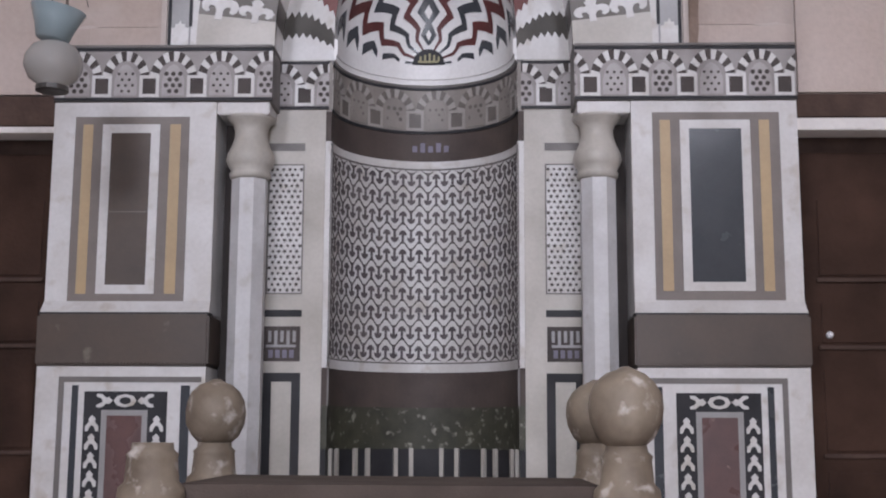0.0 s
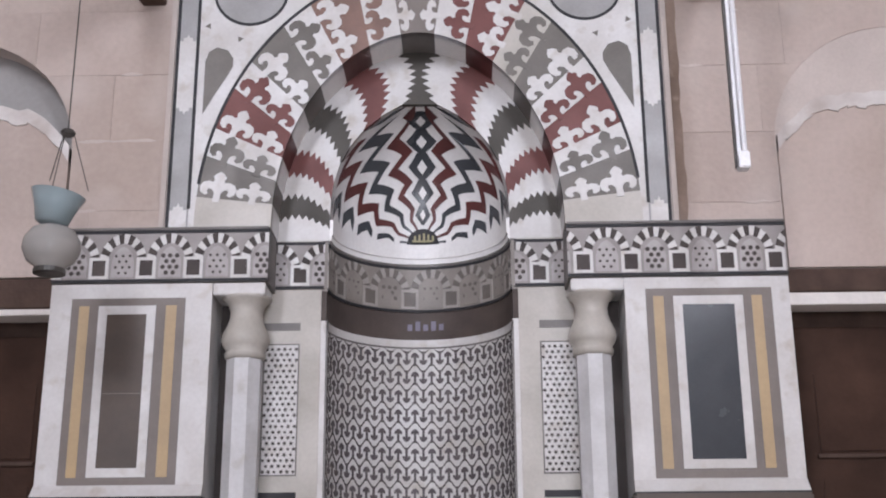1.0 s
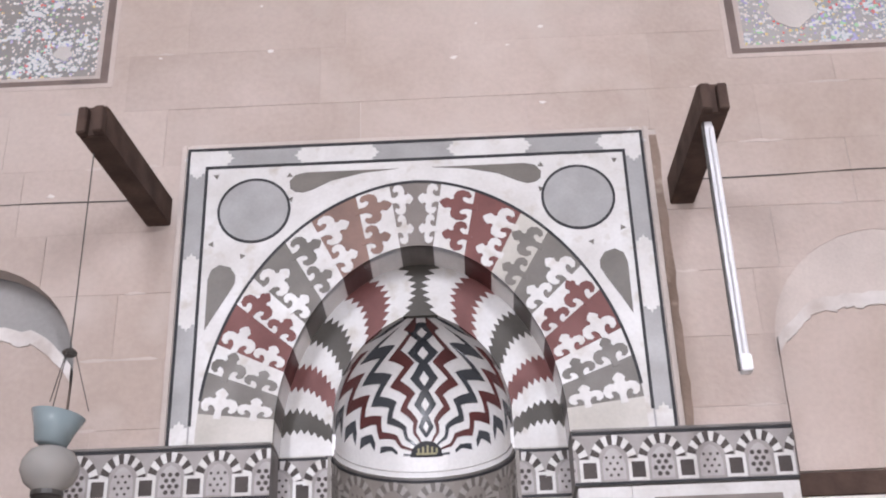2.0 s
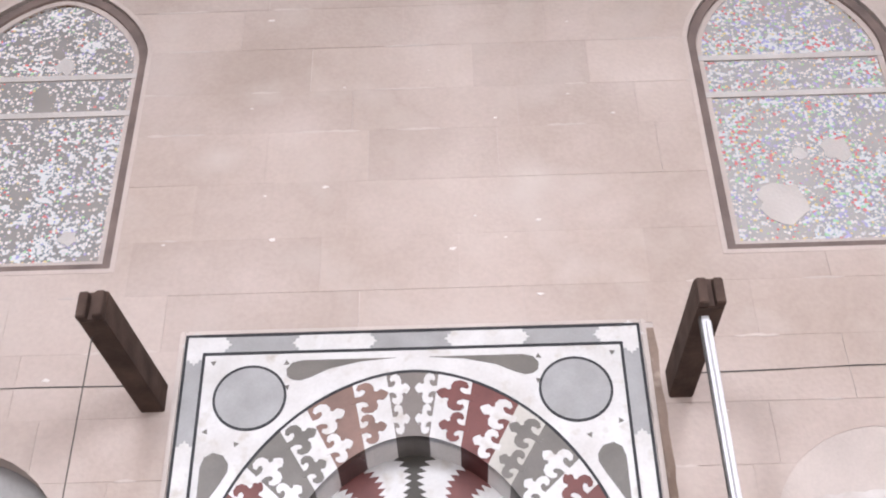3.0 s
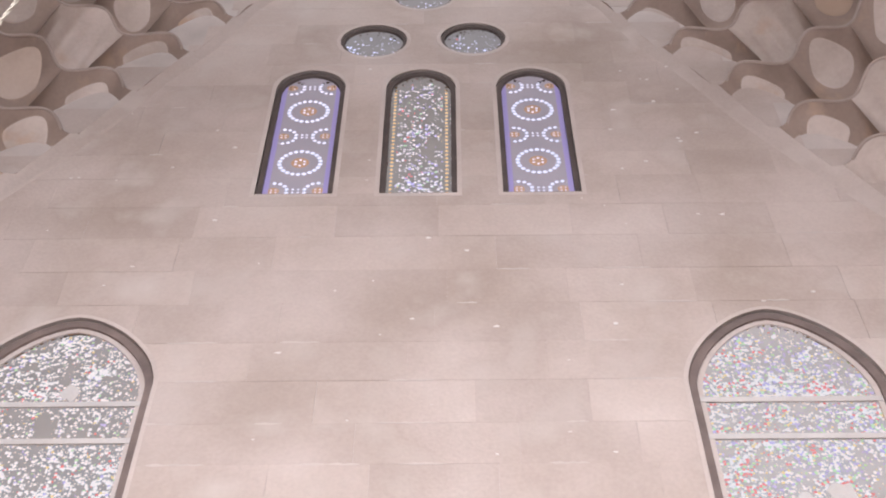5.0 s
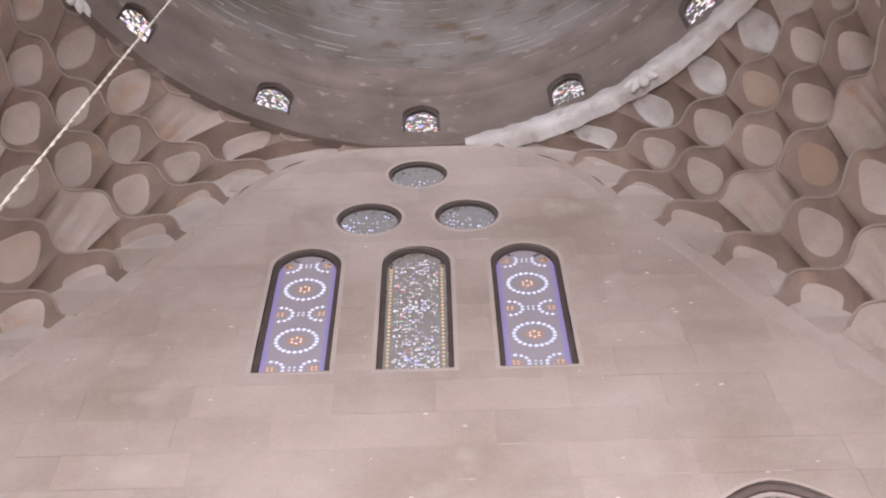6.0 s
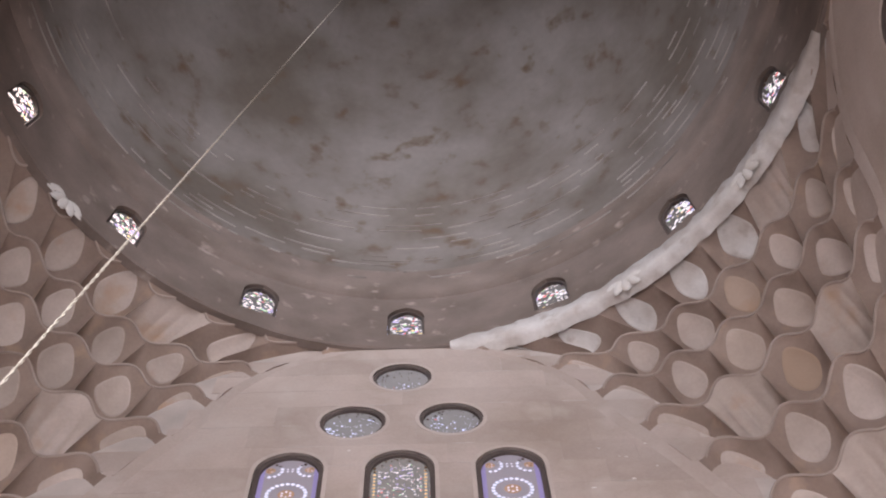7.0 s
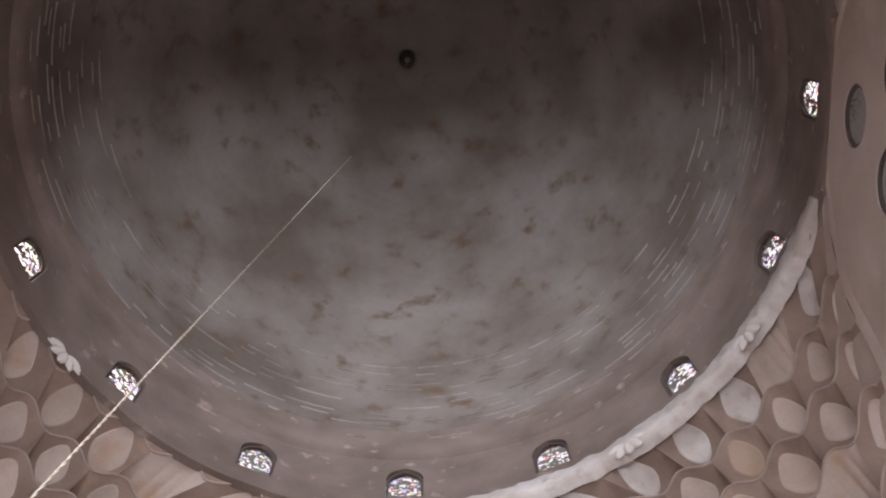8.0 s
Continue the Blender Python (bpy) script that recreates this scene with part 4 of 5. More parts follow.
both("script_panel", [box_pts(0.705, 0.94, 2.02, 2.22)], B0, 0, 0.004, DIM)
both("script_bar", [box_pts(0.73 + 0.035 * k, 0.748 + 0.035 * k, 2.13 - 0.02 * (k % 2), 2.195) for k in range(5)] + [box_pts(0.73, 0.90, 2.10, 2.115)], B0, 0.004, 0.007, GREY_LIGHT)
both("script_bar", [box_pts(0.74 + 0.04 * k, 0.765 + 0.04 * k, 2.04, 2.085) for k in range(4)], B0, 0.004, 0.007, VIOLET)
both("pilaster_frame", [box_pts(0.70, 0.945, 1.905, 1.955), box_pts(0.70, 0.75, 0, 1.905), box_pts(0.865, 0.945, 0, 1.905)], B0, 0, 0.004, BLACK)

# columns
for s in (-1, 1):
    col = empty("column", None, "")
    col.parent, col.matrix_local = MIH, pose(s * 0.99, 0.115, 0)
    bm = bmesh.new()
    lathe(bm, [(0.104, 0.30), (0.104, 3.04)], 8, turn=math.pi / 8)
    part("shaft", bm, COLUMN, col)
    bm = bmesh.new()
    lathe(bm, [(0.15, 0), (0.15, 0.14), (0.12, 0.2), (0.13, 0.24), (0.104, 0.3)], 16)
    part("base", bm, COLUMN, col)
    bm = bmesh.new()
    lathe(bm, [(0.104, 3.04), (0.115, 3.05), (0.118, 3.075), (0.108, 3.09), (0.128, 3.12), (0.138, 3.15), (0.132, 3.19), (0.108, 3.24), (0.094, 3.285), (0.092, 3.32), (0.105, 3.36), (0.135, 3.385), (0.145, 3.402)], 16, turn=math.pi / 16)
    part("capital", bm, MARBLE_WARM, col, smooth=True)

# inside of the niche, layer by layer
N = 48


def layer(name, z0, z1, material, d=0.0, label=""):
    return plates(name, strips(-ARC, ARC, z0, z1, N), NICHE, -0.03, d, material, MIH, label)


for s in (-1, 1):
    a, b = sorted((s * 0.552, s * 0.72))
    slab("niche_jamb", (a, 0.285, 0), (b, 0.42, 3.93), TAUPE, MIH)
layer("niche_foot", 0, 0.98, DIM)
layer("niche_arcade_ground", 0.98, 1.53, BLACK)
posts = []
for k in range(6):
    c = -ARC + (k + 0.5) * 2 * ARC / 6
    posts += [box_pts(c - 0.062, c - 0.036, 0.98, 1.53), box_pts(c + 0.036, c + 0.062, 0.98, 1.53)]
plates("niche_colonnette", posts, NICHE, 0, 0.02, MARBLE_WARM, MIH)
layer("niche_arcade", 1.525, 1.772, MOSS, 0.006, "mossy green mottled marble band")
plates("niche_leaf", [[(c + 0.09 * math.cos(a) * r, 1.62 + 0.10 * math.sin(a) * r) for a, r in [(2 * math.pi * q / 12, (1 if q % 2 else 0.55)) for q in range(12)]] for c in (-0.52, 0.0, 0.36)], NICHE, 0.006, 0.010, MOSS, MIH)
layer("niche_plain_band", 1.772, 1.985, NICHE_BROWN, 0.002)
layer("niche_line", 1.985, 2.037, MARBLE, 0.008)
layer("niche_mosaic_ground", 2.037, 3.262, MARBLE, 0.0)
layer("niche_line", 3.262, 3.308, MARBLE, 0.008)
plates("niche_thin_line", strips(-ARC, ARC, 3.252, 3.262, N) + strips(-ARC, ARC, 2.037, 2.047, N), NICHE, 0, 0.004, GREY, MIH)
plates("niche_edge", [box_pts(-ARC, -ARC + 0.022, 1.77, 3.30), box_pts(ARC - 0.022, ARC, 1.77, 3.30)], NICHE, 0, 0.012, GREY, MIH)
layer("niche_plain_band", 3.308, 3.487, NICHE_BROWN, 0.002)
plates("script_bar", [box_pts(-0.10 + 0.05 * k, -0.07 + 0.05 * k, 3.37, 3.41 + 0.02 * (k % 2)) for k in range(5)], NICHE, 0.002, 0.004, VIOLET, MIH)
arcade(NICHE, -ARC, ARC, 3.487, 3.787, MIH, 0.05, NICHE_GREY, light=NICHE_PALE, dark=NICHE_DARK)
for z0, z1, d in ((3.787, 3.80, 0.012), (3.80, 3.835, 0.022), (3.835, 3.93, 0.03)):
    layer("niche_cornice", z0, z1, LIT_MARBLE if z0 > 3.79 else GREY, d)
# arrows and honeycomb lines of the mosaic
COLS, ROWS = 16, 10
PX, PZ = (2 * ARC - 0.05) / COLS, (3.250 - 2.049) / ROWS
LINE = 0.0062
for r in range(ROWS + 1):
    zb = 2.049 + r * PZ
    quads = []
    for c in range(COLS * 2):
        x0, x1 = -ARC + 0.025 + c * PX / 2, -ARC + 0.025 + (c + 1) * PX / 2
        up0, up1 = (0, 1) if c % 2 == 0 else (1, 0)
        zig = lambda u: zb + (u - 0.5) * PZ * 0.34
        xa, xb = x0 + PX * 0.10, x1 - PX * 0.10
        pts = [(x0, zig(up0)), (xa, zig(up0)), (xb, zig(up1)), (x1, zig(up1))]
        for p, q in zip(pts, pts[1:]):
            lo = lambda z: min(max(z, 2.047), 3.252)
            quads.append([(p[0], lo(p[1] - LINE)), (q[0], lo(q[1] - LINE)), (q[0], lo(q[1] + LINE)), (p[0], lo(p[1] + LINE))])
    quads = [q for q in quads if area_of(q) > 1e-6]
    plates("mosaic_line", quads, NICHE, 0, 0.004, DIM, MIH)
bm = bmesh.new()
shape = [(-0.0075, 0), (0.0075, 0), (0.0075, 0.054), (0.018, 0.047), (0.025, 0.050), (0.023, 0.064), (0.011, 0.078), (0.0, 0.082), (-0.011, 0.078), (-0.023, 0.064), (-0.025, 0.050), (-0.018, 0.047), (-0.0075, 0.054)]
plate(bm, shape, Flat(0), -0.002, 0.004)
arrow_mesh = None
for r in range(ROWS):
    for c in range(COLS * 2 - 1):
        up = c % 2 == 0
        a = (-ARC + 0.025 + (c + 1) * PX / 2) / 0.55
        z = 2.049 + r * PZ + PZ * 0.15 if up else 2.049 + (r + 1) * PZ - PZ * 0.15
        m = pose(0, 0.27, 0, 0, 0, -math.degrees(a)) @ pose(0, 0.5495, z, 0, 0 if up else 180)
        if arrow_mesh is None:
            ob = part("mosaic_arrow", bm, ARROW, MIH)
            arrow_mesh = ob.data
        else:
            ob = new("mosaic_arrow", arrow_mesh)
            ob.parent = MIH
        ob.matrix_local = m

# conch of the niche
CB, CA, CZ = 0.79, 0.55, 3.93


class Conch:
    """The pointed half dome: s is the angle from the middle, z the share of its height."""

    def at(self, s, z, d):
        v = min(max(z, 0.0), 0.9995)
        r = (CA - 0.012) * max(1 - v ** (1 / 0.40), 0.0) ** (1 / 1.45)
        r = max(r - d, 0.0)
        return Vector((r * math.sin(s), 0.27 + r * math.cos(s), CZ + CB * v))


bm = bmesh.new()
surf = Conch()
gv = [math.sin(math.pi / 2 * k / 24) for k in range(25)]
rows = [[bm.verts.new(surf.at(-math.pi / 2 + math.pi * i / 32, v, 0)) for i in range(33)] for v in gv]
for lo, hi in zip(rows, rows[1:]):
    for i in range(32):
        bm.faces.new((lo[i], hi[i], hi[i + 1], lo[i + 1]))
part("conch", bm, LIT_MARBLE, MIH, "", True)


def fan(alpha, rho):
    """From fan coordinates about the middle of the conch's foot: alpha from upright in degrees, rho the height share at which it stands."""
    v = rho * math.cos(radians(alpha)) * 0.98
    s = rho * math.sin(radians(alpha)) * 1.35
    return s, v


def zigzag(name, mid, half, amp, teeth, material, parity):
    for side in (-1, 1):
        bm = bmesh.new()
        rail = []
        steps = teeth * 8
        for k in range(steps + 1):
            rho = 0.10 + 1.75 * k / steps
            ph = (k / 8 + parity) % 1.0
            tri = (ph / 0.62 if ph < 0.62 else (1 - ph) / 0.38) * 2 - 1
            grow = min(1.0, 0.35 + rho)
            pair = []
            for w in (-1, 1):
                s, v = fan(mid + amp * tri * grow + w * half * (0.55 + 0.45 * min(1, rho * 1.6)), rho)
                pair.append((side * s, v))
            rail.append(pair)
        for (a, b), (c, d) in zip(rail, rail[1:]):
            quad = [a, b, d, c]
            if all(abs(s) < math.pi / 2 and 0.012 < v < 0.985 for s, v in quad):
                f = [bm.verts.new(surf.at(s, v, 0.005)) for s, v in quad]
                bm.faces.new(f if side < 0 else f[::-1])
            elif bm.faces:
                bmesh.ops.remove_doubles(bm, verts=bm.verts, dist=1e-5)
                part(name, bm, material, MIH)
                bm = bmesh.new()
        if bm.faces:
            bmesh.ops.remove_doubles(bm, verts=bm.verts, dist=1e-5)
            part(name, bm, material, MIH)
        else:
            bm.free()


zigzag("conch_zigzag", 22, 5.2, 7.4, 8, RED_DARK, 0.0)
zigzag("conch_zigzag", 43, 5.2, 7.2, 8, SLATE, 0.0)
zigzag("conch_zigzag", 63, 5.0, 6.8, 8, RED_DARK, 0.0)
zigzag("conch_zigzag", 81, 4.4, 5.6, 8, SLATE, 0.0)
# dark lozenges up the middle with white hearts
def draped(name, w, low, high, d, material, n=10):
    """A piece that follows the conch: its lower and upper edge as functions of the angle from the middle."""
    bm = bmesh.new()
    m = 6
    grid = []
    for i in range(n + 1):
        q = w * (2 * i / n - 1)
        v0 = low(abs(q))
        v1 = max(high(abs(q)), v0 + 1e-4)
        grid.append([bm.verts.new(surf.at(q, v0 + (v1 - v0) * k / m, d)) for k in range(m + 1)])
    for a, b in zip(grid, grid[1:]):
        for k in range(m):
            bm.faces.new((a[k], a[k + 1], b[k + 1], b[k]))
    return part(name, bm, material, MIH)


for v0, v1, w in ((0.17, 0.345, 0.095), (0.335, 0.535, 0.15), (0.525, 0.725, 0.22), (0.715, 0.865, 0.33), (0.855, 0.955, 0.50)):
    mid = v0 + 0.48 * (v1 - v0)
    draped("conch_lozenge", w, lambda q: v0 + max(0, q / w - 0.12) / 0.88 * (mid - v0), lambda q: v1 - max(0, q / w - 0.38) / 0.62 * (v1 - mid), 0.006, SLATE)
    h = 0.27 * (v1 - v0)
    draped("conch_diamond", 0.36 * w, lambda q: mid - h * (1 - q / (0.36 * w)), lambda q: mid + h * (1 - q / (0.36 * w)), 0.011, LIT_MARBLE)
# half round medallion at the conch's foot, written on
tagged(draped("medallion", 0.20, lambda q: 0.004, lambda q: 0.004 + 0.135 * math.sqrt(max(0, 1 - (q / 0.2) ** 2)), 0.012, BLACK, 16), "black half-round medallion with gilded script")
strokes = [box_pts(-0.11 + 0.055 * k, -0.085 + 0.055 * k, 0.035, 0.10 - 0.012 * abs(k - 2)) for k in range(5)] + [box_pts(-0.13, -0.06, 0.022, 0.038), box_pts(-0.06, 0.0, 0.022, 0.038), box_pts(0.0, 0.06, 0.022, 0.038), box_pts(0.06, 0.12, 0.022, 0.038)]
plates("medallion_script", strokes, surf, 0.010, 0.018, GOLD, MIH)

# ---------------------------------------------------------------- arch of the niche
ZS = 3.80
A_IN, B_IN = 0.85, 1.235
A_OUT, B_OUT = 1.30, 1.69
SECT = 19


def reach(a, b, phi):
    """How far the arch of half width a and height b lies from its middle in the direction phi: an oval with a slight point."""
    p = phi if phi <= math.pi / 2 else math.pi - phi
    lo, hi = 0.2, 3.0
    for _ in range(36):
        r = (lo + hi) / 2
        u = r * math.cos(p) / a
        lo, hi = (r, hi) if u < 1 and r * math.sin(p) < b * (1 - u ** 1.85) ** 0.48 else (lo, r)
    return lo


def conch_reach(phi):
    """The same for the front edge of the conch."""
    p = phi if phi <= math.pi / 2 else math.pi - phi
    lo, hi = 0.3, 1.2
    for _ in range(30):
        r = (lo + hi) / 2
        x, z = r * math.cos(p), r * math.sin(p) - (CZ - ZS)
        u = min(x / CA, 1)
        top = CB * max(1 - u ** 1.45, 0) ** 0.40 if x < CA else -1
        if z < 0:
            inside = x < CA
        else:
            inside = z < top
        lo, hi = (r, hi) if inside else (lo, r)
    return lo


def tone(i):
    k = min(i, SECT - 1 - i)
    return {1: OLIVE, 3: RED, 5: OLIVE, 7: RED if i == 7 else RUST, 9: TAUPE}.get(k, MARBLE)


def flare(j, rho):
    """The angle of a joint of the front face: the dark stones widen outwards."""
    if j in (0, SECT):
        return math.pi * j / SECT
    return math.pi * (j + (-0.10 if j % 2 else 0.10) * rho) / SECT


# front face, one stone a sector
for i in range(SECT):
    p0, p1 = math.pi * i / SECT, math.pi * (i + 1) / SECT
    ps = [p0 + (p1 - p0) * k / 4 for k in range(5)]
    pts = [(reach(A_IN, B_IN, p) * math.cos(p), ZS + reach(A_IN, B_IN, p) * math.sin(p)) for p in ps]
    po = [flare(i, 1) + (flare(i + 1, 1) - flare(i, 1)) * k / 4 for k in range(5)]
    pts += [(reach(A_OUT, B_OUT, p) * math.cos(p), ZS + reach(A_OUT, B_OUT, p) * math.sin(p)) for p in po[::-1]]
    plates("voussoir", [pts], F0, -0.05, 0.004, tone(i) if tone(i) is not MARBLE else (MARBLE_WARM if i in (0, 6, 18) else MARBLE), MIH)
    # soffit stone
    bm = bmesh.new()
    rail = []
    for p in ps:
        r = reach(A_IN, B_IN, p)
        rail.append([bm.verts.new((r * math.cos(p), y, ZS + r * math.sin(p))) for y in (-0.004, 0.272)])
    for a, b in zip(rail, rail[1:]):
        bm.faces.new((a[0], a[1], b[1], b[0]))
    part("soffit_stone", bm, {OLIVE: GREY, TAUPE: GREY, RED: RED_DARK, RUST: BURGUNDY}.get(tone(i), LIT_MARBLE), MIH)
    # inner ring with ragged joints

    def joint(j, rho):
        """The angle of joint j at the share rho of the ring's breadth: a ragged line."""
        if j in (0, SECT):
            return math.pi * j / SECT
        base = math.pi * j / SECT
        side = 1 if j <= SECT // 2 else -1
        wave = 0.42 * math.sin(math.pi * rho) - 0.12
        teeth = 0.14 * (1 - 2 * abs((rho * 7.5) % 1 - 0.5) * 2)
        return base + side * math.pi / SECT * (wave + teeth) * (1 if j % 2 else 0.9)

    rhos = [k / 45 for k in range(46)]

    def spot(j, rho):
        p = joint(j, rho)
        r0, r1 = conch_reach(p) - 0.01, reach(A_IN, B_IN, p) + 0.01
        r = r0 + (r1 - r0) * rho
        return (r * math.cos(p), ZS + r * math.sin(p))

    pts = [spot(i, q) for q in rhos] + [spot(i + 1, q) for q in rhos[::-1]]
    plates("inner_voussoir", [pts], B0, -0.03, 0.004, {RUST: RED, OLIVE: OLIVE_DARK, TAUPE: OLIVE_DARK}.get(tone(i), tone(i)), MIH)
plates("inner_voussoir_ground", [[(reach(A_IN, B_IN, p) * math.cos(p), ZS + reach(A_IN, B_IN, p) * math.sin(p)), (reach(A_IN, B_IN, q) * math.cos(q), ZS + reach(A_IN, B_IN, q) * math.sin(q)),
        (conch_reach(q) * math.cos(q), ZS + conch_reach(q) * math.sin(q)), (conch_reach(p) * math.cos(p), ZS + conch_reach(p) * math.sin(p))]
        for p, q in [(math.pi * k / 60, math.pi * (k + 1) / 60) for k in range(60)]], B0, -0.06, 0.0, MARBLE, MIH)

# lily-shaped tongues that lock each stone into the next
half = [(0.10, -0.12), (0.09, 0.20), (0.16, 0.33), (0.26, 0.36), (0.30, 0.27), (0.26, 0.17), (0.35, 0.11), (0.47, 0.20), (0.51, 0.40), (0.43, 0.57), (0.28, 0.63), (0.17, 0.60), (0.13, 0.68), (0.18, 0.80), (0.10, 0.92), (0, 1.0)]
LILY = half + [(-x, z) for x, z in half[-2::-1]]
for side in (-1, 1):
    for j in range(1, 10):
        for rho, w, h in ((0.27, 0.205, 0.135), (0.74, 0.215, 0.150)):
            base = flare(j, rho) if side > 0 else math.pi - flare(j, rho)
            r = reach(A_IN, B_IN, base) + (reach(A_OUT, B_OUT, base) - reach(A_IN, B_IN, base)) * rho
            e = Vector((math.cos(base), math.sin(base)))
            up = Vector((-e.y, e.x)) * side
            hh = h * r / 1.05 * (0.62 if j == 9 else 1)
            bm = bmesh.new()
            plate(bm, [(x, z + ZS) for x, z in (tuple(e * (r + x * w) + up * (z * hh - 0.004)) for x, z in LILY)], F0, 0.003, 0.0072 + 0.0004 * rho + 0.0003 * (j % 3))
            part("lily_tongue", bm, tone(j - 1) if side > 0 else tone(SECT - j), MIH)

# spandrels and frame of the arch
FX, FZ = 1.465, 5.80
IX, IZ = 1.335, 5.655
spand = []
for k in range(40):
    p, q = math.pi * k / 40, math.pi * (k + 1) / 40
    far = lambda a: min(IX / max(abs(math.cos(a)), 1e-6), (IZ - ZS) / max(math.sin(a), 1e-6))
    pts = [(reach(A_OUT, B_OUT, p) * math.cos(p), ZS + reach(A_OUT, B_OUT, p) * math.sin(p)), (far(p) * math.cos(p), ZS + far(p) * math.sin(p))]
    ca = math.atan2(IZ - ZS, IX)
    for corner_a in (ca, math.pi - ca):
        if p < corner_a < q:
            pts.append((far(corner_a) * math.cos(corner_a), ZS + far(corner_a) * math.sin(corner_a)))
    pts += [(far(q) * math.cos(q), ZS + far(q) * math.sin(q)), (reach(A_OUT, B_OUT, q) * math.cos(q), ZS + reach(A_OUT, B_OUT, q) * math.sin(q))]
    spand.append(pts)
plates("spandrel", spand, F0, -0.05, 0.002, MARBLE, MIH)
line = []
for k in range(4, 56):
    p, q = math.pi * k / 60, math.pi * (k + 1) / 60
    e = lambda a, dr: ((reach(A_OUT, B_OUT, a) + dr) * math.cos(a), ZS + (reach(A_OUT, B_OUT, a) + dr) * math.sin(a))
    line.append([e(p, -0.009), e(p, 0.009), e(q, 0.009), e(q, -0.009)])
plates("arch_line", line, F0, 0, 0.008, BLACK, MIH)
for s in (-1, 1):
    plates("roundel_rim", hoop(disc(s * 1.02, 5.33, 0.232, 32), disc(s * 1.02, 5.33, 0.216, 32)), F0, 0, 0.009, BLACK, MIH)
    plates("roundel", [disc(s * 1.02, 5.33, 0.216, 32)], F0, 0, 0.006, GREY_LIGHT, MIH, "round grey marble disc")
    drop = [(0.03, 5.592), (0.62, 5.592), (0.685, 5.575), (0.72, 5.53), (0.715, 5.48), (0.68, 5.452), (0.63, 5.445), (0.57, 5.465), (0.45, 5.525), (0.25, 5.572)]
    plates("teardrop", [[(s * (0.08 + x), z) for x, z in drop]], F0, 0, 0.006, OLIVE, MIH)
    drop = [(1.285, 4.52), (1.285, 4.86), (1.265, 4.925), (1.215, 4.955), (1.15, 4.935), (1.115, 4.88), (1.115, 4.83), (1.15, 4.76), (1.22, 4.64)]
    plates("teardrop", [[(s * x, z) for x, z in drop]], F0, 0, 0.006, OLIVE, MIH)
    chips = [[(s * (x + 0.022 * math.cos(a + t)), z + 0.022 * math.sin(a + t)) for a in (0, 2.1, 4.2)] for x, z, t in ((1.27, 5.59, 0.4), (0.80, 5.575, 1.5), (0.79, 5.40, 0.2), (1.275, 5.10, 2.0), (1.08, 5.01, 0.9))]
    plates("chip_inlay", chips, F0, 0, 0.006, OLIVE, MIH)
# border of alternating marbles between black lines
TOPB = [box_pts(-FX, FX, IZ, FZ), box_pts(-FX, -IX, ZS, IZ), box_pts(IX, FX, ZS, IZ)]
plates("border_ground", TOPB, F0, -0.05, 0.003, GREY_LIGHT, MIH)
plates("border_line", [box_pts(-IX - 0.009, IX + 0.009, IZ - 0.009, IZ + 0.009), box_pts(-IX - 0.009, -IX + 0.009, ZS + 0.12, IZ - 0.009), box_pts(IX - 0.009, IX + 0.009, ZS + 0.12, IZ - 0.009)], F0, 0, 0.009, BLACK, MIH)
plates("border_line", [box_pts(-FX, FX, FZ - 0.018, FZ), box_pts(-FX, -FX + 0.018, ZS, FZ - 0.018), box_pts(FX - 0.018, FX, ZS, FZ - 0.018)], F0, 0, 0.009, BLACK, MIH)


def cartouche(cx, cz, length, width, upright):
    k, w = length / 2, width / 2
    tip = [(k, -w), (k, -w * 0.6), (k + 0.022, -w * 0.55), (k + 0.022, -w * 0.2), (k + 0.045, 0), (k + 0.022, w * 0.2), (k + 0.022, w * 0.55), (k, w * 0.6), (k, w)]
    pts = tip + [(-x, -z) for x, z in tip]
    return [(cx + (z if upright else x), cz + (x if upright else z)) for x, z in pts]


wb = FX - IX - 0.03
for x, l in ((-0.50, 0.46), (0.48, 0.46)):
    plates("border_cartouche", [cartouche(x, (FZ + IZ) / 2 - 0.004, l, FZ - IZ - 0.03, False)], F0, 0.003, 0.006, MARBLE, MIH)
for s in (-1, 1):
    xm = s * ((FX + IX) / 2 - 0.004)
    plates("border_cartouche", [cartouche(xm, 4.78, 0.44, wb, True)], F0, 0.003, 0.006, MARBLE, MIH)
    plates("border_cartouche", [cartouche(xm, 3.86, 0.10, wb, True)], F0, 0.003, 0.006, MARBLE, MIH)
    plates("border_cartouche", [cartouche(xm, 5.70, 0.17, wb, True)], F0, 0.0032, 0.0062, MARBLE, MIH)
    plates("border_cartouche", [cartouche(s * (FX - 0.14), (FZ + IZ) / 2 - 0.004, 0.24, FZ - IZ - 0.032, False)], F0, 0.003, 0.0058, MARBLE, MIH)
# stone moulding round the border
for lo, hi in (((-FX - 0.045, 0.004, ZS), (-FX, 0.09, FZ + 0.045)), ((FX, 0.004, ZS), (FX + 0.045, 0.09, FZ + 0.045)), ((-FX, 0.004, FZ), (FX, 0.09, FZ + 0.045))):
    slab("moulding", lo, hi, MORTAR, MIH, 0.012)

# ---------------------------------------------------------------- things on and before the wall


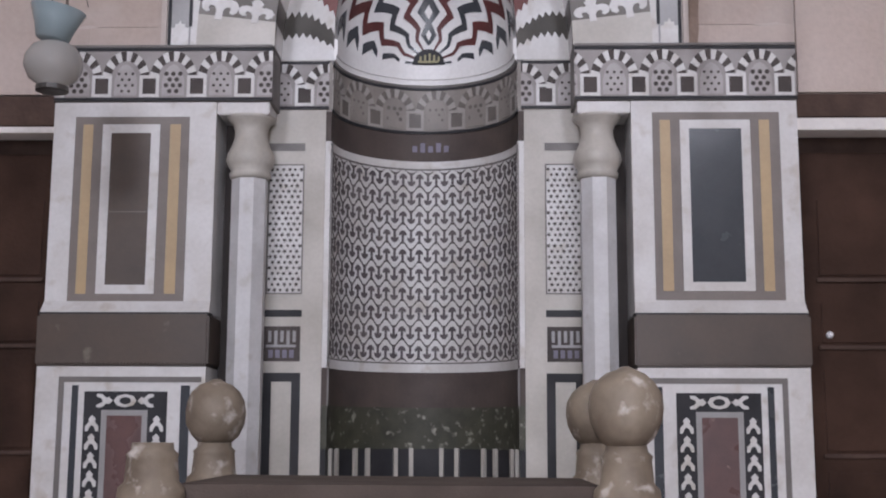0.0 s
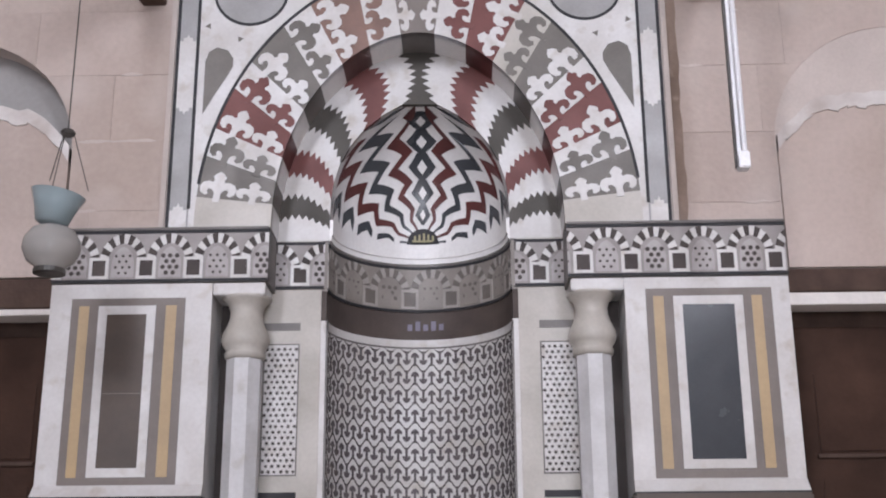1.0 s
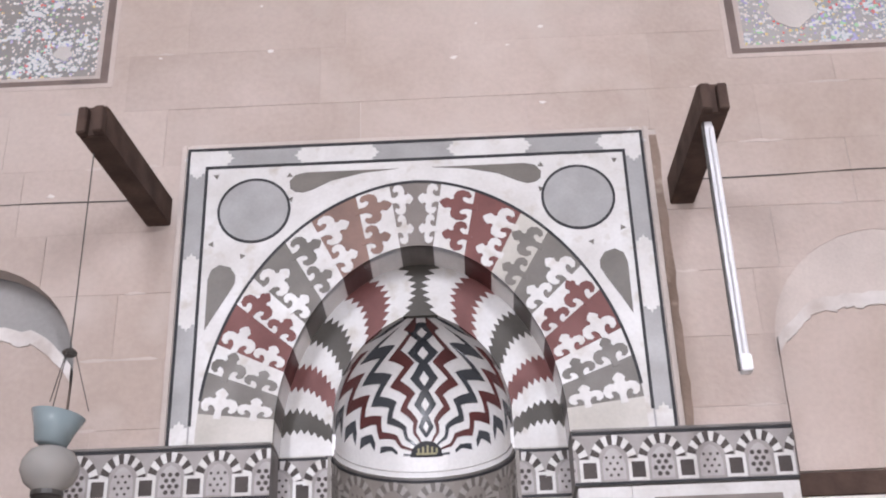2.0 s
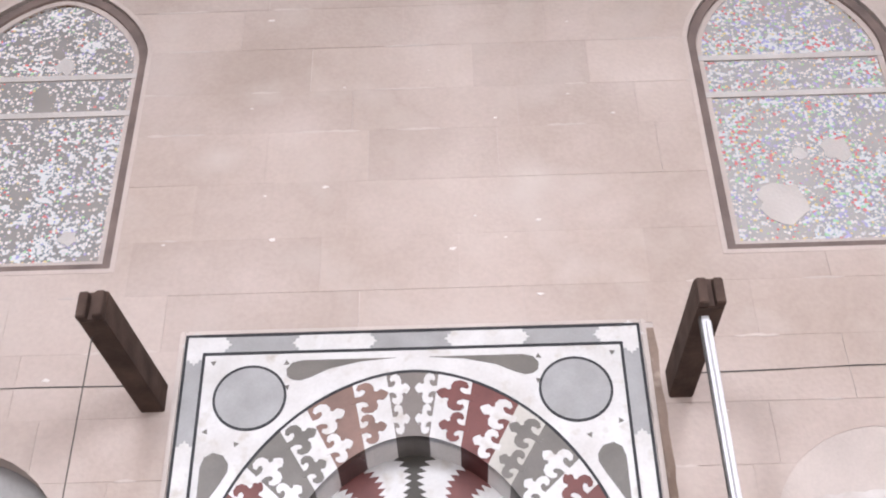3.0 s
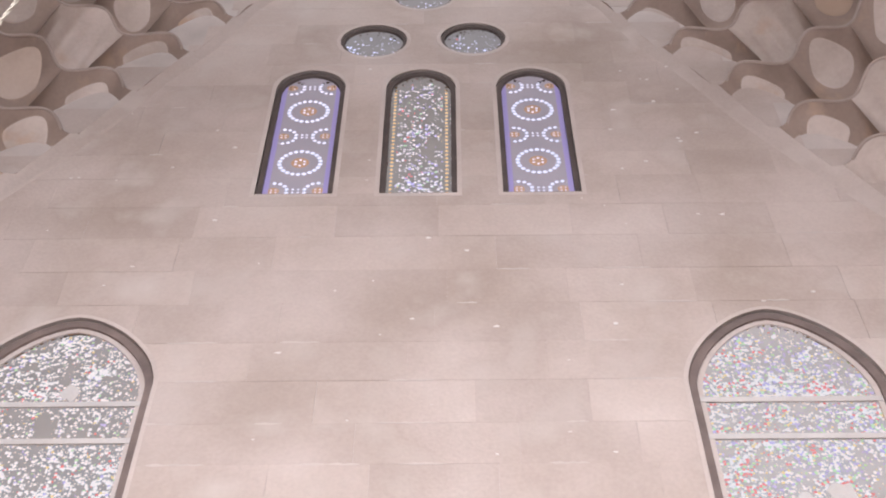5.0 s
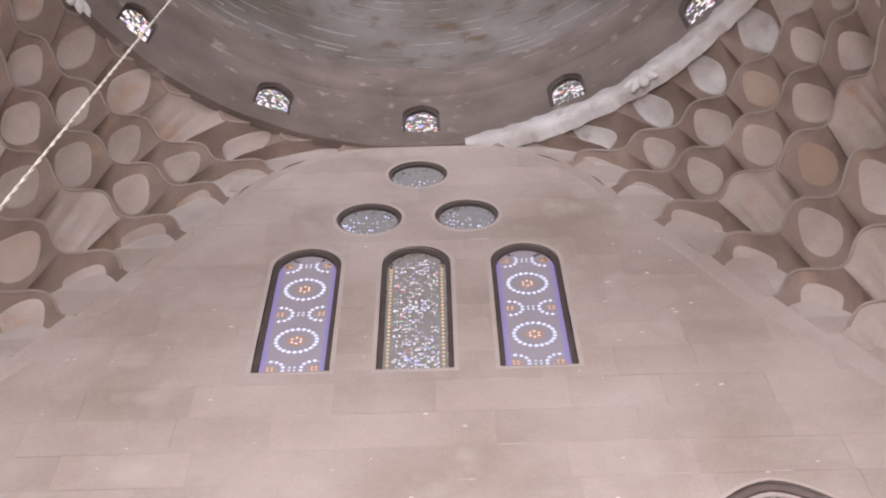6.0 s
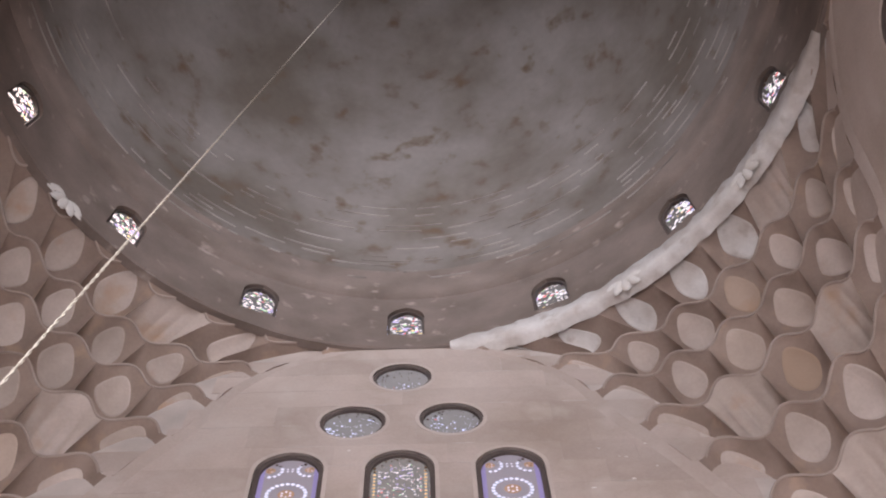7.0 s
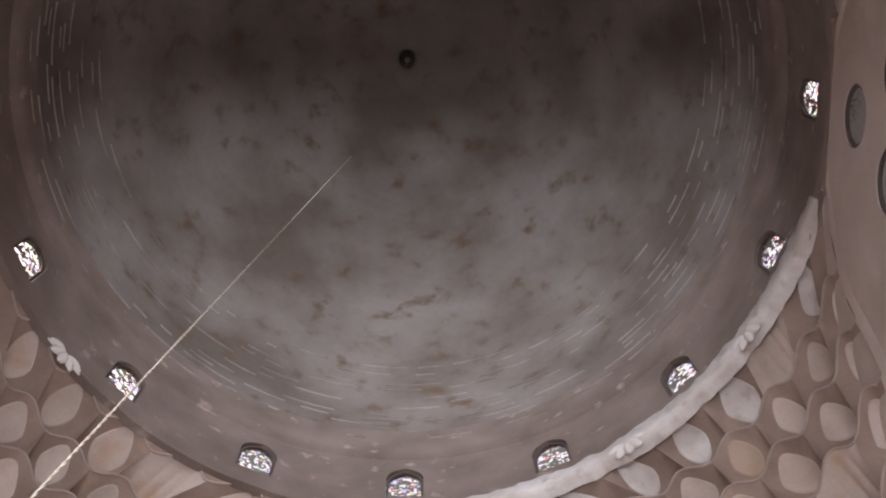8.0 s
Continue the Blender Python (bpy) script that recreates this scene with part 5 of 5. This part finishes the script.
def cantilever(s):
    """A wooden beam that juts from the wall, with a sawn slot at its end."""
    b = empty("wooden_beam", pose(s * 1.655, WALL, 5.28, 0, 0, 2 if s > 0 else -6), "dark wooden beam jutting from the stone wall", "beam", "beams beside the arch")
    end = -1.07 if s < 0 else -1.02
    bm = bmesh.new()
    block(bm, (-0.075, end, 0), (0.075, 0.05, 0.20), 0.008)
    part("timber", bm, BEAM, b)
    slab("end_block", (-0.075, end - 0.055, 0.0), (-0.02, end, 0.17), BEAM, b, 0.006)
    slab("end_block", (0.02, end - 0.055, 0.0), (0.075, end, 0.17), BEAM, b, 0.006)
    return b


cantilever(-1), cantilever(1)

tube = empty("fluorescent_lamp", pose(1.665, -0.86, -0.08), "long white fluorescent lamp hanging upright from a beam", "lamp")
bm = bmesh.new()
block(bm, (-0.022, -0.018, 3.88), (0.022, 0.018, 5.365), 0.005)
part("batten", bm, STEEL, tube)
bm = bmesh.new()
lathe(bm, [(0.015, 3.95), (0.015, 5.31)], 12, (0.008, -0.036, 0))
part("glass_tube", bm, STEEL, tube)
slab("end_cap", (-0.028, -0.055, 3.86), (0.030, 0.02, 3.95), STEEL, tube, 0.006)
slab("edge_strip", (-0.034, -0.02, 3.88), (-0.024, 0.02, 5.365), METAL, tube)

lamp = empty("hanging_lamp", pose(-1.795, -0.86, -0.235), "hanging lamp of blue glass bowl over a milky globe", "lamp")
LX = 0.0
bm = bmesh.new()
rod(bm, [(0, 0, 5.50), (LX, 0, 4.28)], 0.004, 6)
part("cord", bm, METAL, lamp)
bm = bmesh.new()
lathe(bm, [(0.03, -0.015), (0.04, 0), (0.03, 0.015)], 14, (LX, 0, 4.28))
part("ring", bm, METAL, lamp)
for k in range(3):
    a = 2.1 * k + 0.3
    bm = bmesh.new()
    rod(bm, [(LX + 0.03 * math.cos(a), 0.03 * math.sin(a), 4.28), (LX + 0.125 * math.cos(a), 0.125 * math.sin(a), 3.97)], 0.003, 6)
    part("rod", bm, METAL, lamp)
bm = bmesh.new()
lathe(bm, [(0.06, 0.0), (0.082, 0.012), (0.10, 0.075), (0.138, 0.165), (0.130, 0.165), (0.094, 0.075), (0.06, 0.02)], 28)
bowl = part("bowl", bm, BLUE_GLASS, lamp, "pale blue glass bowl", True)
bowl.matrix_local = pose(LX - 0.045, 0, 3.778, 0, 9)
bm = bmesh.new()
lathe(bm, [(0.128, 0.150), (0.146, 0.155), (0.148, 0.180), (0.13, 0.185)], 28, cap=False)
rim = part("rim", bm, METAL, lamp, "dark metal rim", True)
rim.matrix_local = bowl.matrix_local
bm = bmesh.new()
lathe(bm, [(0.07, -0.115), (0.075, -0.10), (0.118, -0.07), (0.145, -0.01), (0.14, 0.04), (0.11, 0.09), (0.075, 0.11)], 28, (LX - 0.03, 0, 3.655))
part("globe", bm, MILK_GLASS, lamp, "milky glass globe", True)
bm = bmesh.new()
lathe(bm, [(0.06, -0.14), (0.08, -0.135), (0.08, -0.112), (0.06, -0.11)], 20, (LX - 0.03, 0, 3.655))
part("lower_rim", bm, METAL, lamp)

for s, pts in ((-1, [(-4.2, 5.49), (-3.2, 5.475), (-2.4, 5.48), (-1.72, 5.47)]), (1, [(1.72, 5.45), (2.3, 5.46), (2.8, 5.475), (3.3, 5.47), (4.2, 5.50)])):
    bm = bmesh.new()
    rod(bm, [(x, WALL - 0.008, z) for x, z in pts], 0.0045, 6)
    tagged(part("wall_cable", bm, METAL), "thin dark cable run along the stone wall", "cable")

# rope from the crown of the dome, drawn aside
top, low = Vector((-1.07, -3.31, 25.2)), Vector((-1.52, -4.85, 0.05))
rope = empty("rope", None)
way = (low - top).normalized()
side, other = way.orthogonal().normalized(), way.cross(way.orthogonal().normalized())
for turn in (0, math.pi):
    bm = bmesh.new()
    rod(bm, [top.lerp(low, k / 900) + 0.0042 * (side * math.cos(turn + k * 0.9) + other * math.sin(turn + k * 0.9)) for k in range(901)], 0.0046, 6)
    part("strand", bm, ROPE, rope, smooth=True)
tagged(rope, "long pale twisted rope hanging from the dome", "rope")

# ---------------------------------------------------------------- the tomb before the niche
tomb = empty("cenotaph", pose(-0.03, -1.82, 0), "stone cenotaph with a brown cover and four ball-topped posts", "cenotaph")
slab("plinth", (-0.95, -0.65, 0), (0.95, 0.65, 0.35), MARBLE_WARM, tomb, 0.02)
slab("chest", (-0.85, -0.55, 0.35), (0.85, 0.55, 1.30), MARBLE_WARM, tomb, 0.015)
bm = bmesh.new()
block(bm, (-0.80, -0.52, 1.28), (0.80, 0.52, 1.43), 0.05)
for v in bm.verts:
    v.co.z += 0.012 * noise.noise(v.co * 3)
part("cover", bm, CLOTH, tomb, "brown cloth cover")
for sx in (-1, 1):
    for sy in (-1, 1):
        p = empty("post")
        p.parent, p.matrix_local = tomb, pose(sx * 0.83, sy * 0.51, 0)
        bm = bmesh.new()
        lathe(bm, [(0.12, 0.35), (0.12, 1.34), (0.105, 1.36), (0.12, 1.38), (0.115, 1.42), (0.095, 1.44), (0.088, 1.52), (0.092, 1.535), (0.075, 1.55), (0.072, 1.575)], 20)
        part("shaft", bm, ALABASTER, p, smooth=True)
        if (sx, sy) == (-1, -1):
            continue
        bm = bmesh.new()
        lathe(bm, [(0.07, 1.57), (0.10, 1.60), (0.124, 1.65), (0.132, 1.70), (0.126, 1.75), (0.105, 1.79), (0.07, 1.82), (0.035, 1.833), (0.015, 1.845)], 28)
        for v in bm.verts:
            v.co += (v.co - Vector((0, 0, 1.7))) * 0.05 * noise.noise(v.co * 9 + Vector((sx, sy, 0)))
        part("ball", bm, ALABASTER, p, smooth=True)

# ---------------------------------------------------------------- ashlar of the wall
rnd = random.Random(21)
z = 3.52
made = 0
smears = []
frame_hole = box_pts(-FX - 0.05, FX + 0.08, 0, FZ + 0.045)
PLINTH = [box_pts(-2.1, 2.1, 0, 3.79)]
while z < 16.0:
    h = rnd.uniform(0.40, 0.50)
    x = -4.3 - rnd.uniform(0, 0.8)
    reach_x = 4.3 if z < 10.8 else max(1.2, 4.3 - (z - 10.8) * 0.62)
    while x < 4.3:
        w = rnd.uniform(0.7, 1.35)
        if x + w > -reach_x and x < reach_x and made < 300:
            g, gx = rnd.choice((0.0003, 0.0006, 0.0012, 0.0020)), rnd.choice((0.0006, 0.0015, 0.0028, 0.0042))
            polys = [box_pts(x + gx, x + w - 0.0005, z + g, z + h - g)]
            for hole in HOLES + [frame_hole] + PLINTH:
                polys = cut(polys, hole)
            if polys:
                ob = plates("stone_block", polys, Flat(WALL), -0.014, 0.002 + rnd.uniform(-0.0012, 0.0018), ASHLAR, north)
                made += 1
            if rnd.random() < 0.5:
                smears.append((x + rnd.uniform(0, 0.5) * w, z + h, rnd.uniform(0.12, 0.5)))
        x += w
    z += h

# brown strips painted as the shadow gap between the marble frame and the stones
GAP_SHADE = stone("gap_shade_brown", (0.30, 0.225, 0.18), (0.18, 0.13, 0.10), 0.9, 3, 40, 0.4, 0.4, (0.42, 0.34, 0.28), 0.58, spot_soft=0.15)
for x0, x1 in ((FX + 0.004, FX + 0.085), (-FX - 0.045, -FX - 0.004)):
    steps = 22
    edge_x = [rnd.uniform(-0.008, 0.012) for _ in range(steps + 1)]
    polys = []
    for k in range(steps):
        z0, z1 = 3.82 + 1.98 * k / steps, 3.82 + 1.98 * (k + 1) / steps
        polys.append([(x0, z0), (x1 + edge_x[k], z0), (x1 + edge_x[k + 1], z1), (x0, z1)])
    plates("joint_filler", polys, Flat(WALL), -0.01, 0.006, GAP_SHADE, north)
# flecks of old plaster on the stones
flecks = []
for k in range(110):
    x, z, r = rnd.uniform(-3.6, 3.6), rnd.uniform(4.0, 13.5), rnd.uniform(0.006, 0.026)
    if abs(x) < 1.55 and z < 5.95 or z < 5.3 and abs(x) > 1.95:
        continue
    shape = [(x + r * rnd.uniform(0.6, 1.6) * math.cos(2 * math.pi * q / 7), z + r * rnd.uniform(0.3, 0.8) * math.sin(2 * math.pi * q / 7)) for q in range(7)]
    if not any(min(p[0] for p in h) - 0.1 < x < max(p[0] for p in h) + 0.1 and min(p[1] for p in h) - 0.1 < z < max(p[1] for p in h) + 0.1 for h in HOLES):
        flecks.append(shape)
plates("plaster_fleck", flecks, Flat(WALL), 0, 0.006, WHITEWASH, north, stuff=True)
# mortar smeared over the joints
polys = []
for x, z, l in smears:
    n = max(4, int(l / 0.04))
    up = [rnd.uniform(0.002, 0.016) for _ in range(n + 1)]
    down = [rnd.uniform(0.002, 0.012) for _ in range(n + 1)]
    up[0] = up[-1] = down[0] = down[-1] = 0.001
    for k in range(n):
        xa, xb = x + l * k / n, x + l * (k + 1) / n
        polys.append([(xa, z - down[k]), (xb, z - down[k + 1]), (xb, z + up[k + 1]), (xa, z + up[k])])
for hole in HOLES + [frame_hole] + PLINTH:
    polys = cut(polys, hole)
plates("mortar_smear", polys, Flat(WALL), 0, 0.0045, MORTAR, north, stuff=True)
